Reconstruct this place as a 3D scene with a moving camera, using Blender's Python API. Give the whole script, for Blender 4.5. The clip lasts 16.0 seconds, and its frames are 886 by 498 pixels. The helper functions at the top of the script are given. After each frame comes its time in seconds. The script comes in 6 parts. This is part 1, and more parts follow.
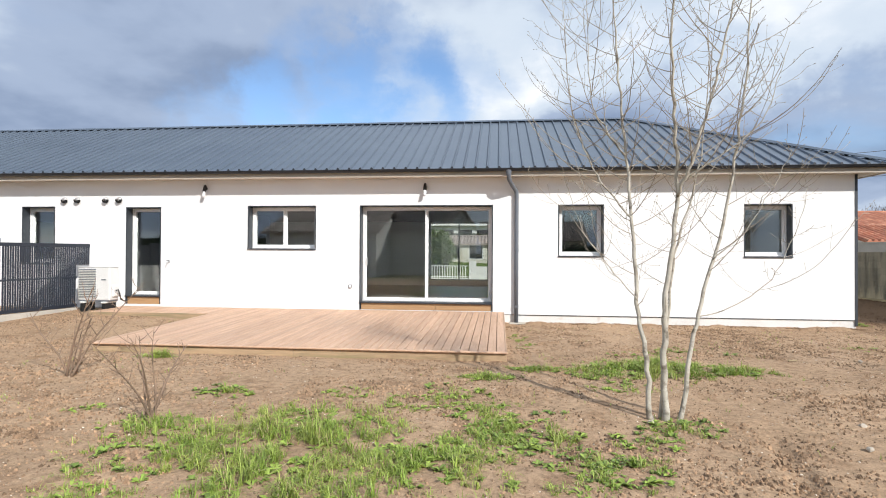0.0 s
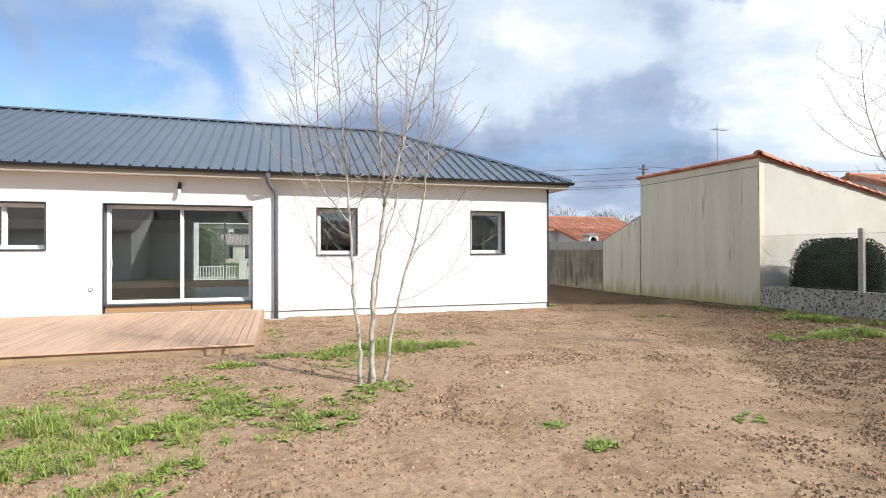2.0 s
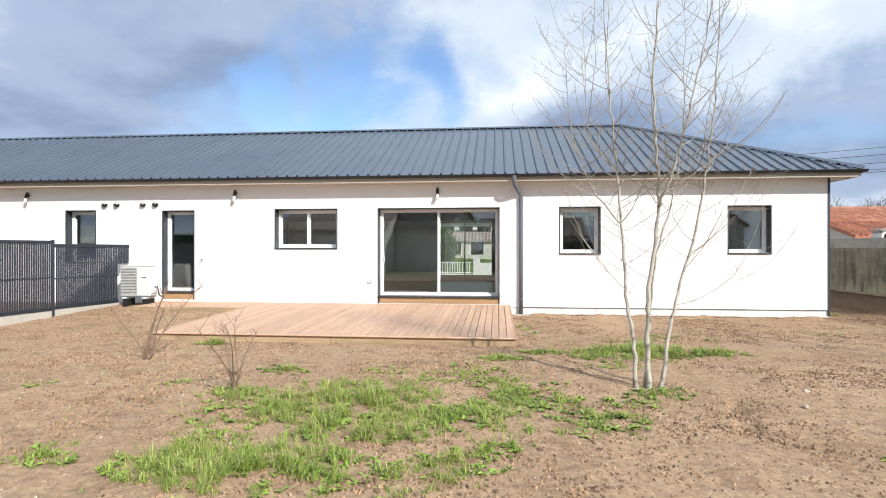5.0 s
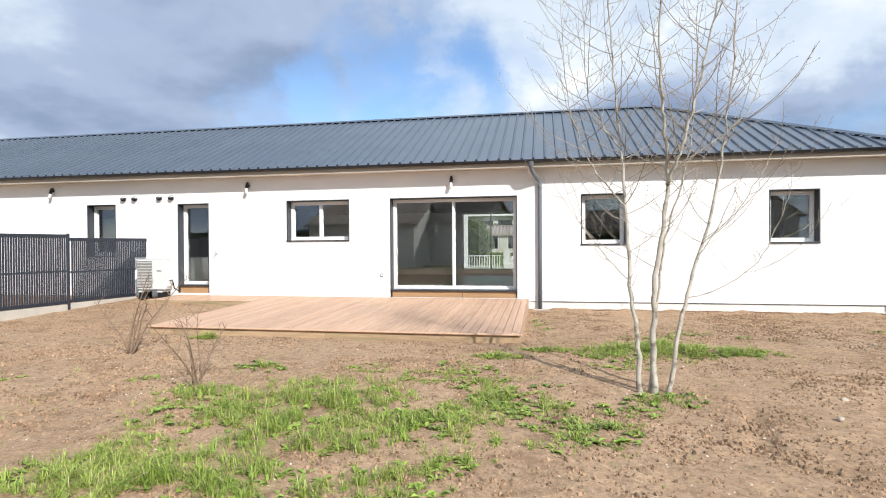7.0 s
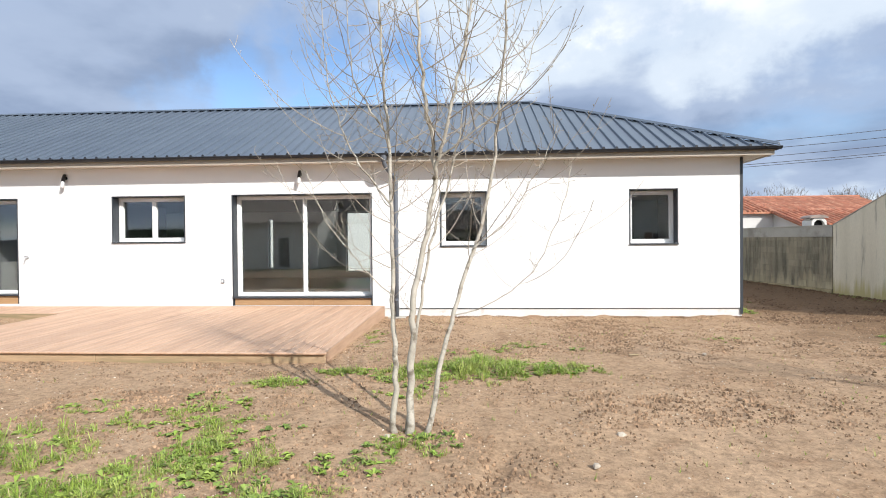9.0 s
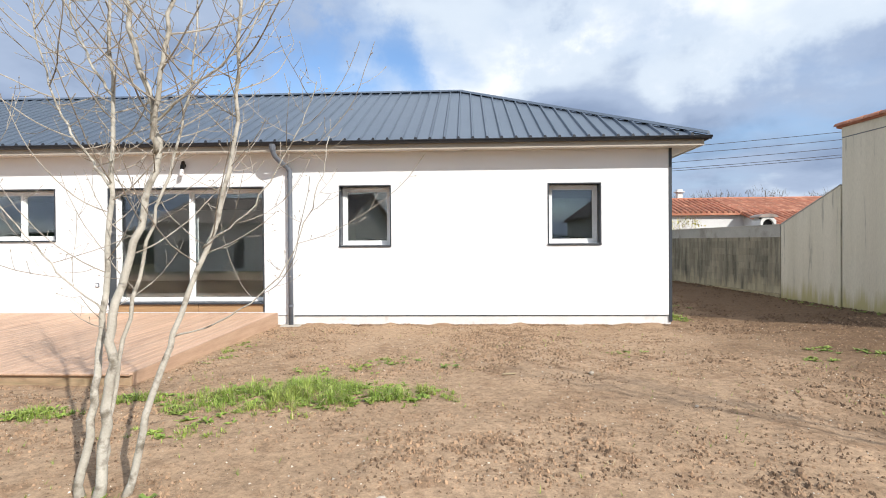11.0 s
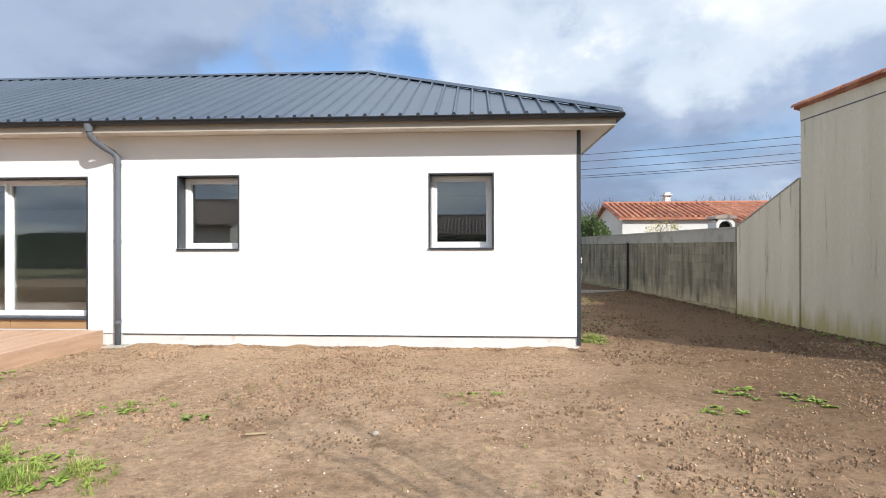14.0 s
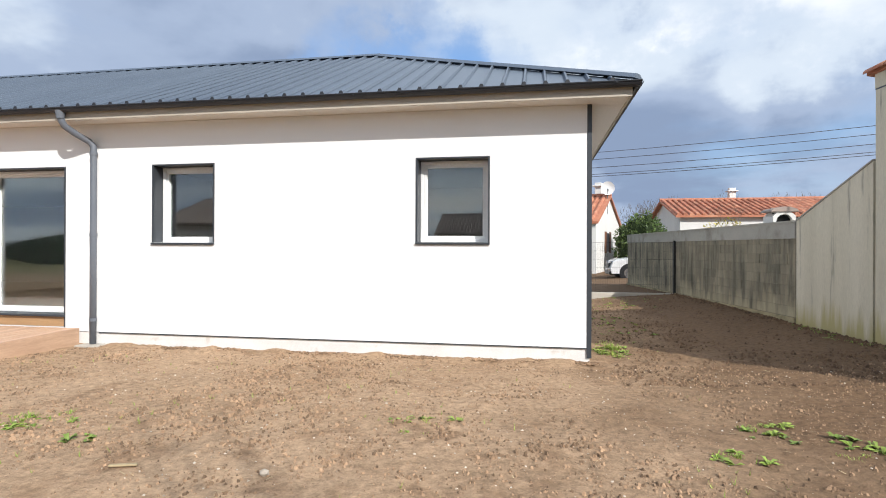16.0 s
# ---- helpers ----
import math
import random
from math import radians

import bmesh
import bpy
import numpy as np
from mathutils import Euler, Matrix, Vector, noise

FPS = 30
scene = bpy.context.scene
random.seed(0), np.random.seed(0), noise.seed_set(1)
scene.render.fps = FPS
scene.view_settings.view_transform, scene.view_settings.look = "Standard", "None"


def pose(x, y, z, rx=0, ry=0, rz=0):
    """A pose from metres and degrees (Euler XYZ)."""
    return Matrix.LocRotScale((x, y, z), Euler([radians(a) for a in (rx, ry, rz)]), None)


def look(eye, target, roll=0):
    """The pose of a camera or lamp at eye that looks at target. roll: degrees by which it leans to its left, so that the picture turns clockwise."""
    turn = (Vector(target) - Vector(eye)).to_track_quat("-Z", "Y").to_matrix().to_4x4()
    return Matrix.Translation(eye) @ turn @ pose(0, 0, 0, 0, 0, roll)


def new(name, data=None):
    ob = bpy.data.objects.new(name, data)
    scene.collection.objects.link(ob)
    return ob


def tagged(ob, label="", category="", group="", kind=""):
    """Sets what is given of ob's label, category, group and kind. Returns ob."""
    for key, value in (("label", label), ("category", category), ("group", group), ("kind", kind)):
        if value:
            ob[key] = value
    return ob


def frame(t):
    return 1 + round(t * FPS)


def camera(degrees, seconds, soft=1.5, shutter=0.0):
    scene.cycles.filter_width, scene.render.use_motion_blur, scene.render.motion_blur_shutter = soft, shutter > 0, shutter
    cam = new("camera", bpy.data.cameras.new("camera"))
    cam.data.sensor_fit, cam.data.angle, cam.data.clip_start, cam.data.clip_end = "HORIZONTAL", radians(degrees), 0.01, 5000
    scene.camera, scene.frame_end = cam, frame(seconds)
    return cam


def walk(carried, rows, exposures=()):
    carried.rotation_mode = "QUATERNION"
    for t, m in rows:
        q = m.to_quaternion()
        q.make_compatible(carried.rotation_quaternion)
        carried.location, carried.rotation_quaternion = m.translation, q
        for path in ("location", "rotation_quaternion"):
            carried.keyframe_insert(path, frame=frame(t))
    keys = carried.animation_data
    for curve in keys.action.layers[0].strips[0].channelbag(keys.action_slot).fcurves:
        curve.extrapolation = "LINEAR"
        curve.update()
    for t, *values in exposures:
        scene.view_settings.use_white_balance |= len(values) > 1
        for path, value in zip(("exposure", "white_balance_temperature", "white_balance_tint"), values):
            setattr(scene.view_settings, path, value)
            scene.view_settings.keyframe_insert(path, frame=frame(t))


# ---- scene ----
import itertools

cam = camera(79.2, 16.0, soft=1.0)

PATH = [
    (0, (-0.128, -0.022, 1.498), (-0.335, 1.967, 1.515), 0.3),
    (0.5, (0.041, -0.464, 1.489), (-0.1, 1.531, 1.511), 0.1),
    (1, (0.217, -0.774, 1.486), (0.173, 1.225, 1.507), -0.1),
    (1.5, (0.369, -1.077, 1.451), (0.573, 0.913, 1.475), -0.1),
    (2, (0.454, -1.218, 1.49), (1.028, 0.698, 1.505), -0.2),
    (2.5, (0.422, -1.149, 1.475), (1.234, 0.678, 1.483), -0.2),
    (3, (0.264, -1.093, 1.452), (1.105, 0.722, 1.462), -0.1),
    (3.5, (0.08, -1.102, 1.478), (0.774, 0.774, 1.495), -0.1),
    (4, (-0.08, -1.159, 1.532), (0.278, 0.809, 1.544), -0.0),
    (4.5, (-0.188, -1.222, 1.536), (-0.146, 0.778, 1.542), 0.0),
    (5, (-0.325, -1.321, 1.568), (-0.528, 0.669, 1.569), 0.0),
    (5.2, (-0.34, -1.384, 1.563), (-0.652, 0.592, 1.564), 0.0),
    (7.3, (0.598, -0.333, 1.462), (0.233, 1.633, 1.442), -0.4),
    (7.5, (0.774, -0.195, 1.497), (0.448, 1.778, 1.474), -0.4),
    (8, (1.236, 0.114, 1.501), (1.031, 2.103, 1.484), -0.5),
    (8.5, (1.653, 0.444, 1.492), (1.491, 2.437, 1.476), -0.5),
    (9, (2.151, 0.869, 1.523), (2.025, 2.865, 1.5), -0.5),
    (9.5, (2.614, 1.169, 1.53), (2.532, 3.167, 1.51), -0.4),
    (11.8, (4.582, 2.822, 1.437), (4.491, 4.819, 1.426), -0.4),
    (12, (4.734, 2.963, 1.437), (4.646, 4.961, 1.43), -0.4),
    (12.5, (5.122, 3.299, 1.429), (5.022, 5.297, 1.428), -0.3),
    (13, (5.524, 3.733, 1.444), (5.414, 5.73, 1.438), -0.2),
    (13.5, (5.966, 4.029, 1.45), (5.85, 6.026, 1.451), -0.3),
    (14, (6.337, 4.375, 1.436), (6.22, 6.372, 1.439), -0.1),
    (14.5, (6.691, 4.698, 1.438), (6.579, 6.694, 1.439), -0.1),
    (15, (6.974, 4.949, 1.417), (6.856, 6.945, 1.425), 0.0),
    (15.5, (7.12, 5.284, 1.382), (6.959, 7.278, 1.388), 0.2),
    (16, (7.28, 5.579, 1.365), (6.945, 7.55, 1.368), 0.2),
]
walk(cam, [(t, look(eye, target, roll)) for t, eye, target, roll in PATH], [(0.0, 0.24), (1.0, 0.27), (2.0, 0.34), (3.0, 0.41), (4.2, 0.40), (5.0, 0.37), (7.0, 0.36), (16.0, 0.30)])

# ---- world, sun, exposure ----
SUN_AZ, SUN_EL = 43.0, 33.0      # degrees: from behind the walker and to the east
sun_way = Vector((math.sin(radians(SUN_AZ)) * math.cos(radians(SUN_EL)), -math.cos(radians(SUN_AZ)) * math.cos(radians(SUN_EL)), math.sin(radians(SUN_EL))))
sun_data = bpy.data.lights.new("sun", "SUN")
sun_data.energy, sun_data.angle, sun_data.color = 4.4, radians(0.6), (1.0, 0.97, 0.93)
sun = new("sun", sun_data)
sun.matrix_world = look((30, -30, 40), Vector((30, -30, 40)) - sun_way)

world = bpy.data.worlds.new("sky")
scene.world = world
world.use_nodes = True
WN, WL = world.node_tree.nodes, world.node_tree.links
WN.clear()


def wnode(kind, **values):
    n = WN.new(kind)
    for k, v in values.items():
        n.inputs[k].default_value = v
    return n


w_out = WN.new("ShaderNodeOutputWorld")
w_sky = WN.new("ShaderNodeTexSky")
w_sky.sky_type, w_sky.sun_disc = "NISHITA", False
w_sky.sun_elevation, w_sky.sun_rotation = radians(SUN_EL), radians(180 - SUN_AZ)
w_sky.ozone_density, w_sky.dust_density, w_sky.air_density = 4.5, 0.4, 1.0
w_bg = wnode("ShaderNodeBackground", Strength=0.15)
WL.new(w_sky.outputs[0], w_bg.inputs[0])
w_co = WN.new("ShaderNodeTexCoord")
w_sep = WN.new("ShaderNodeSeparateXYZ")
WL.new(w_co.outputs["Generated"], w_sep.inputs[0])


def wmath(op, a, b=None):
    n = WN.new("ShaderNodeMath")
    n.operation = op
    for i, v in enumerate((a, b)):
        if v is None:
            continue
        if isinstance(v, (int, float)):
            n.inputs[i].default_value = v
        else:
            WL.new(v, n.inputs[i])
    return n.outputs[0]


w_h = wmath("ADD", wmath("MAXIMUM", w_sep.outputs[2], 0.0), 0.22)
w_vec = WN.new("ShaderNodeCombineXYZ")
WL.new(wmath("DIVIDE", w_sep.outputs[0], w_h), w_vec.inputs[0])
WL.new(wmath("DIVIDE", w_sep.outputs[1], w_h), w_vec.inputs[1])
w_vec.inputs[2].default_value = 3.7


def wnoise(scale, detail, rough, z):
    m = WN.new("ShaderNodeMapping")
    m.inputs["Location"].default_value = (z, 0.4 * z, z)
    WL.new(w_vec.outputs[0], m.inputs[0])
    n = wnode("ShaderNodeTexNoise", Scale=scale, Detail=detail, Roughness=rough)
    WL.new(m.outputs[0], n.inputs["Vector"])
    return n.outputs[0]


def wramp(value, stops):
    r = WN.new("ShaderNodeValToRGB")
    r.color_ramp.interpolation = "EASE"
    while len(r.color_ramp.elements) < len(stops):
        r.color_ramp.elements.new(0.5)
    for e, (p, c) in zip(r.color_ramp.elements, stops):
        e.position, e.color = p, (*c, 1)
    WL.new(value, r.inputs[0])
    return r.outputs[0]


# billowed direction, for ragged cloud edges
w_warp = wnode("ShaderNodeTexNoise", Scale=3.2, Detail=7, Roughness=0.62)
WL.new(w_co.outputs["Generated"], w_warp.inputs["Vector"])


def wvec(op, a, b):
    n = WN.new("ShaderNodeVectorMath")
    n.operation = op
    for i, v in enumerate((a, b)):
        if isinstance(v, (tuple, Vector)):
            n.inputs[i].default_value = v
        elif isinstance(v, float):
            n.inputs["Scale"].default_value = v
        else:
            WL.new(v, n.inputs[i])
    return n.outputs["Value" if op == "DOT_PRODUCT" else "Vector"]


w_dir = wvec("NORMALIZE", wvec("ADD", w_co.outputs["Generated"], wvec("SCALE", wvec("SUBTRACT", w_warp.outputs["Color"], (0.5, 0.5, 0.5)), 0.42)), (0, 0, 0))


def cloud_bank(az, el, radius, gain):
    """A bank of cloud round a heading (degrees from y towards x) and height: how much lighter or darker it is."""
    way = (math.sin(radians(az)) * math.cos(radians(el)), math.cos(radians(az)) * math.cos(radians(el)), math.sin(radians(el)))
    n = WN.new("ShaderNodeMapRange")
    n.interpolation_type = "SMOOTHERSTEP"
    n.inputs[1].default_value, n.inputs[2].default_value, n.inputs[4].default_value = math.cos(radians(radius * 1.5)), math.cos(radians(radius * 0.15)), gain
    WL.new(wvec("DOT_PRODUCT", w_dir, way), n.inputs[0])
    return n.outputs[0]


w_sum = wmath("ADD", wnoise(1.0, 6, 0.52, 6.1), 0.02)
for bank in ((28, 19, 8, 0.08), (56, 16, 13, 0.15), (80, 20, 16, 0.10), (33, 9, 8, -0.13), (17, 10, 11, -0.16), (-40, 19, 15, -0.12), (-24, 12, 8, -0.05), (-2, 26, 10, 0.07), (-65, 20, 16, 0.05)):
    w_sum = wmath("ADD", w_sum, cloud_bank(*bank))
w_tone = wramp(w_sum, [(0.30, (0.23, 0.30, 0.44)), (0.44, (0.35, 0.43, 0.58)), (0.57, (0.60, 0.68, 0.78)), (0.74, (1.0, 1.0, 1.0))])
w_gap = wnoise(1.1, 6, 0.55, 2.3)
for bank in ((-27, 14, 5, -0.14), (-20, 16, 6, -0.22), (-12, 17, 6, -0.24), (-4, 17, 5, -0.18), (50, 27, 4, -0.3), (59, 26, 3, -0.3)):
    w_gap = wmath("ADD", w_gap, cloud_bank(*bank))
w_cover = wramp(w_gap, [(0.04, (0, 0, 0)), (0.52, (1, 1, 1))])
w_high = WN.new("ShaderNodeMapRange")
w_high.inputs[1].default_value, w_high.inputs[2].default_value, w_high.inputs[3].default_value, w_high.inputs[4].default_value = 0.45, 0.85, 1.0, 1.25
WL.new(w_sep.outputs[2], w_high.inputs[0])
w_cloud = wnode("ShaderNodeBackground", Strength=1.0)
WL.new(w_tone, w_cloud.inputs[0])
WL.new(w_high.outputs[0], w_cloud.inputs[1])
w_mix = WN.new("ShaderNodeMixShader")
WL.new(w_cover, w_mix.inputs[0])
WL.new(w_bg.outputs[0], w_mix.inputs[1])
WL.new(w_cloud.outputs[0], w_mix.inputs[2])
WL.new(w_mix.outputs[0], w_out.inputs[0])


# ---- materials ----
def material(name, colour, second=None, rough=0.8, coarse=1.5, fine=40.0, bump=0.2, metal=0.0, vary=0.0, stain=None, stain_scale=0.6, stain_cut=(0.5, 0.7),
             stretch=(1, 1, 1), island=False, depth=0.01, spec=0.5, foot=None):
    """A surface with grain, broad unevenness and, where given, stains; vary: difference between pieces."""
    m = bpy.data.materials.new(name)
    m.use_nodes = True
    nt = m.node_tree
    b = nt.nodes["Principled BSDF"]
    b.inputs["Roughness"].default_value, b.inputs["Metallic"].default_value = rough, metal
    b.inputs["Specular IOR Level"].default_value = spec
    geo = nt.nodes.new("ShaderNodeNewGeometry")
    mp = nt.nodes.new("ShaderNodeMapping")
    mp.inputs["Scale"].default_value = stretch
    nt.links.new(geo.outputs["Position"], mp.inputs[0])

    def noise_node(scale, detail):
        n = nt.nodes.new("ShaderNodeTexNoise")
        n.inputs["Scale"].default_value, n.inputs["Detail"].default_value, n.inputs["Roughness"].default_value = scale, detail, 0.6
        nt.links.new(mp.outputs[0], n.inputs["Vector"])
        return n.outputs[0]

    def mix(fac, a, c, blend="MIX"):
        n = nt.nodes.new("ShaderNodeMix")
        n.data_type, n.blend_type = "RGBA", blend
        for socket, v in ((n.inputs[0], fac), (n.inputs[6], a), (n.inputs[7], c)):
            if isinstance(v, (int, float)):
                socket.default_value = v
            elif isinstance(v, tuple):
                socket.default_value = (*v, 1)
            else:
                nt.links.new(v, socket)
        return n.outputs[2]

    def ramp(value, lo, hi):
        n = nt.nodes.new("ShaderNodeMapRange")
        n.inputs[1].default_value, n.inputs[2].default_value = lo, hi
        nt.links.new(value, n.inputs[0])
        return n.outputs[0]

    second = second or tuple(c * 0.8 for c in colour)
    grain, broad = noise_node(fine, 6), noise_node(coarse, 5)
    c = mix(ramp(broad, 0.35, 0.65), colour, second)
    c = mix(ramp(grain, 0.3, 0.75), c, mix(1.0, c, (0.78, 0.78, 0.78), "MULTIPLY"))
    if stain:
        c = mix(ramp(noise_node(stain_scale, 8), *stain_cut), c, stain)
    if foot:        # ochre splash and moss along the base
        up = nt.nodes.new("ShaderNodeSeparateXYZ")
        nt.links.new(geo.outputs["Position"], up.inputs[0])
        ma = nt.nodes.new("ShaderNodeMath")
        ma.operation = "MULTIPLY_ADD"
        nt.links.new(noise_node(2.4, 7), ma.inputs[0])
        ma.inputs[1].default_value = -1.6
        nt.links.new(up.outputs[2], ma.inputs[2])
        c = mix(ramp(ma.outputs[0], -0.35, -0.75), c, foot)
    if vary:
        src = nt.nodes.new("ShaderNodeObjectInfo").outputs["Random"] if not island else geo.outputs["Random Per Island"]
        n = nt.nodes.new("ShaderNodeMapRange")
        n.inputs[3].default_value, n.inputs[4].default_value = 1 - vary, 1 + vary
        nt.links.new(src, n.inputs[0])
        hsv = nt.nodes.new("ShaderNodeHueSaturation")
        nt.links.new(n.outputs[0], hsv.inputs["Value"])
        nt.links.new(c, hsv.inputs["Color"])
        c = hsv.outputs[0]
    nt.links.new(c, b.inputs["Base Color"])
    if bump:
        bp = nt.nodes.new("ShaderNodeBump")
        bp.inputs["Strength"].default_value, bp.inputs["Distance"].default_value = bump, depth
        nt.links.new(grain, bp.inputs["Height"])
        nt.links.new(bp.outputs[0], b.inputs["Normal"])
    return m


def glass_material():
    m = bpy.data.materials.new("glass")
    m.use_nodes = True
    b = m.node_tree.nodes["Principled BSDF"]
    b.inputs["Transmission Weight"].default_value, b.inputs["Roughness"].default_value, b.inputs["IOR"].default_value = 1.0, 0.0, 1.66
    b.inputs["Base Color"].default_value = (0.90, 0.93, 0.92, 1)
    return m


M_RENDER = material("white_render", (0.86, 0.857, 0.852), (0.84, 0.837, 0.832), rough=0.9, coarse=0.7, fine=160, bump=0.25, depth=0.004)
M_PLINTH = material("white_plinth", (0.78, 0.77, 0.75), (0.72, 0.70, 0.67), rough=0.9, coarse=2.0, fine=90, bump=0.2, stain=(0.45, 0.37, 0.30), stain_scale=3.0, stain_cut=(0.62, 0.8))
M_ROOF = material("zinc_grey_steel", (0.125, 0.155, 0.195), (0.11, 0.138, 0.178), rough=0.38, coarse=0.8, fine=30, bump=0.04, metal=0.25, vary=0.04)
M_ANTH = material("anthracite_aluminium", (0.045, 0.052, 0.062), (0.04, 0.047, 0.056), rough=0.45, coarse=3, fine=60, bump=0.05, metal=0.1)
M_GUTTER = material("grey_gutter", (0.022, 0.024, 0.03), (0.018, 0.02, 0.025), rough=0.5, coarse=3, fine=60, bump=0.04)
M_PIPE = material("grey_downpipe", (0.14, 0.155, 0.18), (0.125, 0.14, 0.165), rough=0.45, coarse=3, fine=60, bump=0.04)
M_SOFFIT = material("cream_soffit", (0.76, 0.715, 0.65), (0.72, 0.68, 0.62), rough=0.6, coarse=1, fine=50, bump=0.05)
M_EAVE = material("beige_fascia", (0.50, 0.445, 0.37), (0.46, 0.41, 0.34), rough=0.6, coarse=1, fine=50, bump=0.05)
M_PVC = material("white_frame", (0.82, 0.82, 0.81), (0.79, 0.79, 0.785), rough=0.35, coarse=2, fine=50, bump=0.02)
M_GLASS = glass_material()
# plaster coloured dark: the shade of the rooms is in the colour
M_INNER = material("shade_dark_plaster", (0.19, 0.192, 0.195), (0.165, 0.167, 0.17), rough=0.9, coarse=1, fine=60, bump=0.05)
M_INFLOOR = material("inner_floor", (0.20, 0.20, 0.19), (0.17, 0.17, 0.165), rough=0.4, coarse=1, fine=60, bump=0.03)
M_DECK = material("reddish_deck_wood", (0.62, 0.41, 0.28), (0.52, 0.325, 0.21), rough=0.6, coarse=3.0, fine=30, bump=0.15, vary=0.11, stretch=(6, 0.5, 6), depth=0.004)
M_TIMBER = material("yellow_timber", (0.48, 0.30, 0.15), (0.40, 0.24, 0.12), rough=0.65, coarse=3, fine=30, bump=0.12, stretch=(0.5, 6, 6), vary=0.1, depth=0.004)
# darker copy of the deck wood, with the side's shade in its colour
M_DECKSIDE = material("deck_wood_side_shade", (0.50, 0.335, 0.225), (0.41, 0.265, 0.175), rough=0.65, coarse=3.0, fine=30, bump=0.15, vary=0.1, stretch=(6, 0.5, 6), depth=0.004)
M_FASCIA = material("deck_edge_timber", (0.47, 0.33, 0.20), (0.38, 0.265, 0.16), rough=0.7, coarse=3, fine=30, bump=0.12, stretch=(0.5, 6, 6), vary=0.12, depth=0.004, stain=(0.22, 0.19, 0.10), stain_scale=1.5)
M_LAMP = material("black_lamp", (0.015, 0.015, 0.016), rough=0.4, bump=0.02)
M_FROST = material("white_lamp_bulb", (0.8, 0.8, 0.8), rough=0.25, bump=0.0)
M_VENT = material("brushed_vent", (0.60, 0.60, 0.60), rough=0.4, bump=0.02, metal=0.35)
M_BLACK = material("black_rubber_and_shade", (0.008, 0.008, 0.008), rough=0.9, bump=0.0)
M_AC = material("white_casing", (0.76, 0.76, 0.74), (0.72, 0.72, 0.70), rough=0.4, coarse=3, fine=50, bump=0.02)
M_ACGRILL = material("grey_grille", (0.66, 0.65, 0.60), rough=0.5, bump=0.02)
M_FENCE = material("anthracite_fence", (0.022, 0.028, 0.042), (0.019, 0.024, 0.036), rough=0.5, coarse=3, fine=60, bump=0.05, vary=0.15)
M_CONC = material("pale_concrete", (0.50, 0.46, 0.40), (0.43, 0.40, 0.35), rough=0.9, coarse=2, fine=60, bump=0.3)
# copies of one render: paler for the shaded sides, darker for the sunlit gable
M_SHED = material("weathered_render_shade_lifted", (0.75, 0.69, 0.545), (0.65, 0.595, 0.455), rough=0.92, coarse=0.9, fine=70, bump=0.3, stretch=(2.2, 2.2, 0.16), stain=(0.27, 0.25, 0.19), stain_scale=3.6, stain_cut=(0.60, 0.70), foot=(0.46, 0.40, 0.20))
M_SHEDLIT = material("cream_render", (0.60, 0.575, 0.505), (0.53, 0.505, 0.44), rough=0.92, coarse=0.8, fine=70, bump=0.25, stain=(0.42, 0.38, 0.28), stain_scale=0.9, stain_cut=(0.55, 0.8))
M_BLOCK = material("dark_weathered_block", (0.38, 0.335, 0.235), (0.235, 0.21, 0.15), rough=0.95, coarse=1.1, fine=60, bump=0.6, vary=0.10, stretch=(2.2, 2.2, 0.4), stain=(0.085, 0.08, 0.06), stain_scale=1.8, stain_cut=(0.46, 0.70), foot=(0.44, 0.38, 0.25))
M_BLOCKLOW = material("mossy_footing", (0.52, 0.43, 0.26), (0.38, 0.32, 0.19), rough=0.95, coarse=1.6, fine=60, bump=0.6, stain=(0.12, 0.12, 0.06), stain_scale=2.0, stain_cut=(0.5, 0.7))
M_MORTAR = material("mortar", (0.29, 0.258, 0.185), rough=0.95, coarse=2, fine=60, bump=0.4)
M_COPING = material("grey_coping", (0.46, 0.44, 0.385), (0.39, 0.375, 0.325), rough=0.93, coarse=1.2, fine=60, bump=0.4, stain=(0.19, 0.175, 0.14), stain_scale=1.4)
M_LOWWALL = material("lichen_concrete", (0.50, 0.47, 0.40), (0.36, 0.335, 0.28), rough=0.95, coarse=2.2, fine=50, bump=0.5, stain=(0.06, 0.056, 0.048), stain_scale=20.0, stain_cut=(0.50, 0.60))
M_TILE = material("terracotta_tile", (0.50, 0.20, 0.11), (0.42, 0.155, 0.09), rough=0.8, coarse=1.5, fine=50, bump=0.2, vary=0.22, stain=(0.58, 0.30, 0.18), stain_scale=2.5)
M_TILEROOF = material("terracotta_roof", (0.48, 0.19, 0.105), (0.39, 0.145, 0.085), rough=0.8, coarse=1.2, fine=30, bump=0.2, vary=0.2, island=True, stain=(0.55, 0.28, 0.17), stain_scale=2.0)
M_TILEOLD = material("weathered_brown_roof", (0.36, 0.29, 0.25), (0.28, 0.23, 0.20), rough=0.85, coarse=1.2, fine=30, bump=0.2, vary=0.2, island=True)
M_HOUSE = material("white_house_render", (0.74, 0.73, 0.70), (0.68, 0.67, 0.64), rough=0.9, coarse=0.7, fine=60, bump=0.1)
M_BARK = material("pale_bark", (0.54, 0.50, 0.425), (0.39, 0.355, 0.29), rough=0.85, coarse=6, fine=70, bump=0.4, stain=(0.16, 0.135, 0.10), stain_scale=9.0, stain_cut=(0.52, 0.66))
M_TWIG = material("pale_twig", (0.47, 0.42, 0.35), (0.28, 0.24, 0.19), rough=0.85, coarse=6, fine=70, bump=0.2)
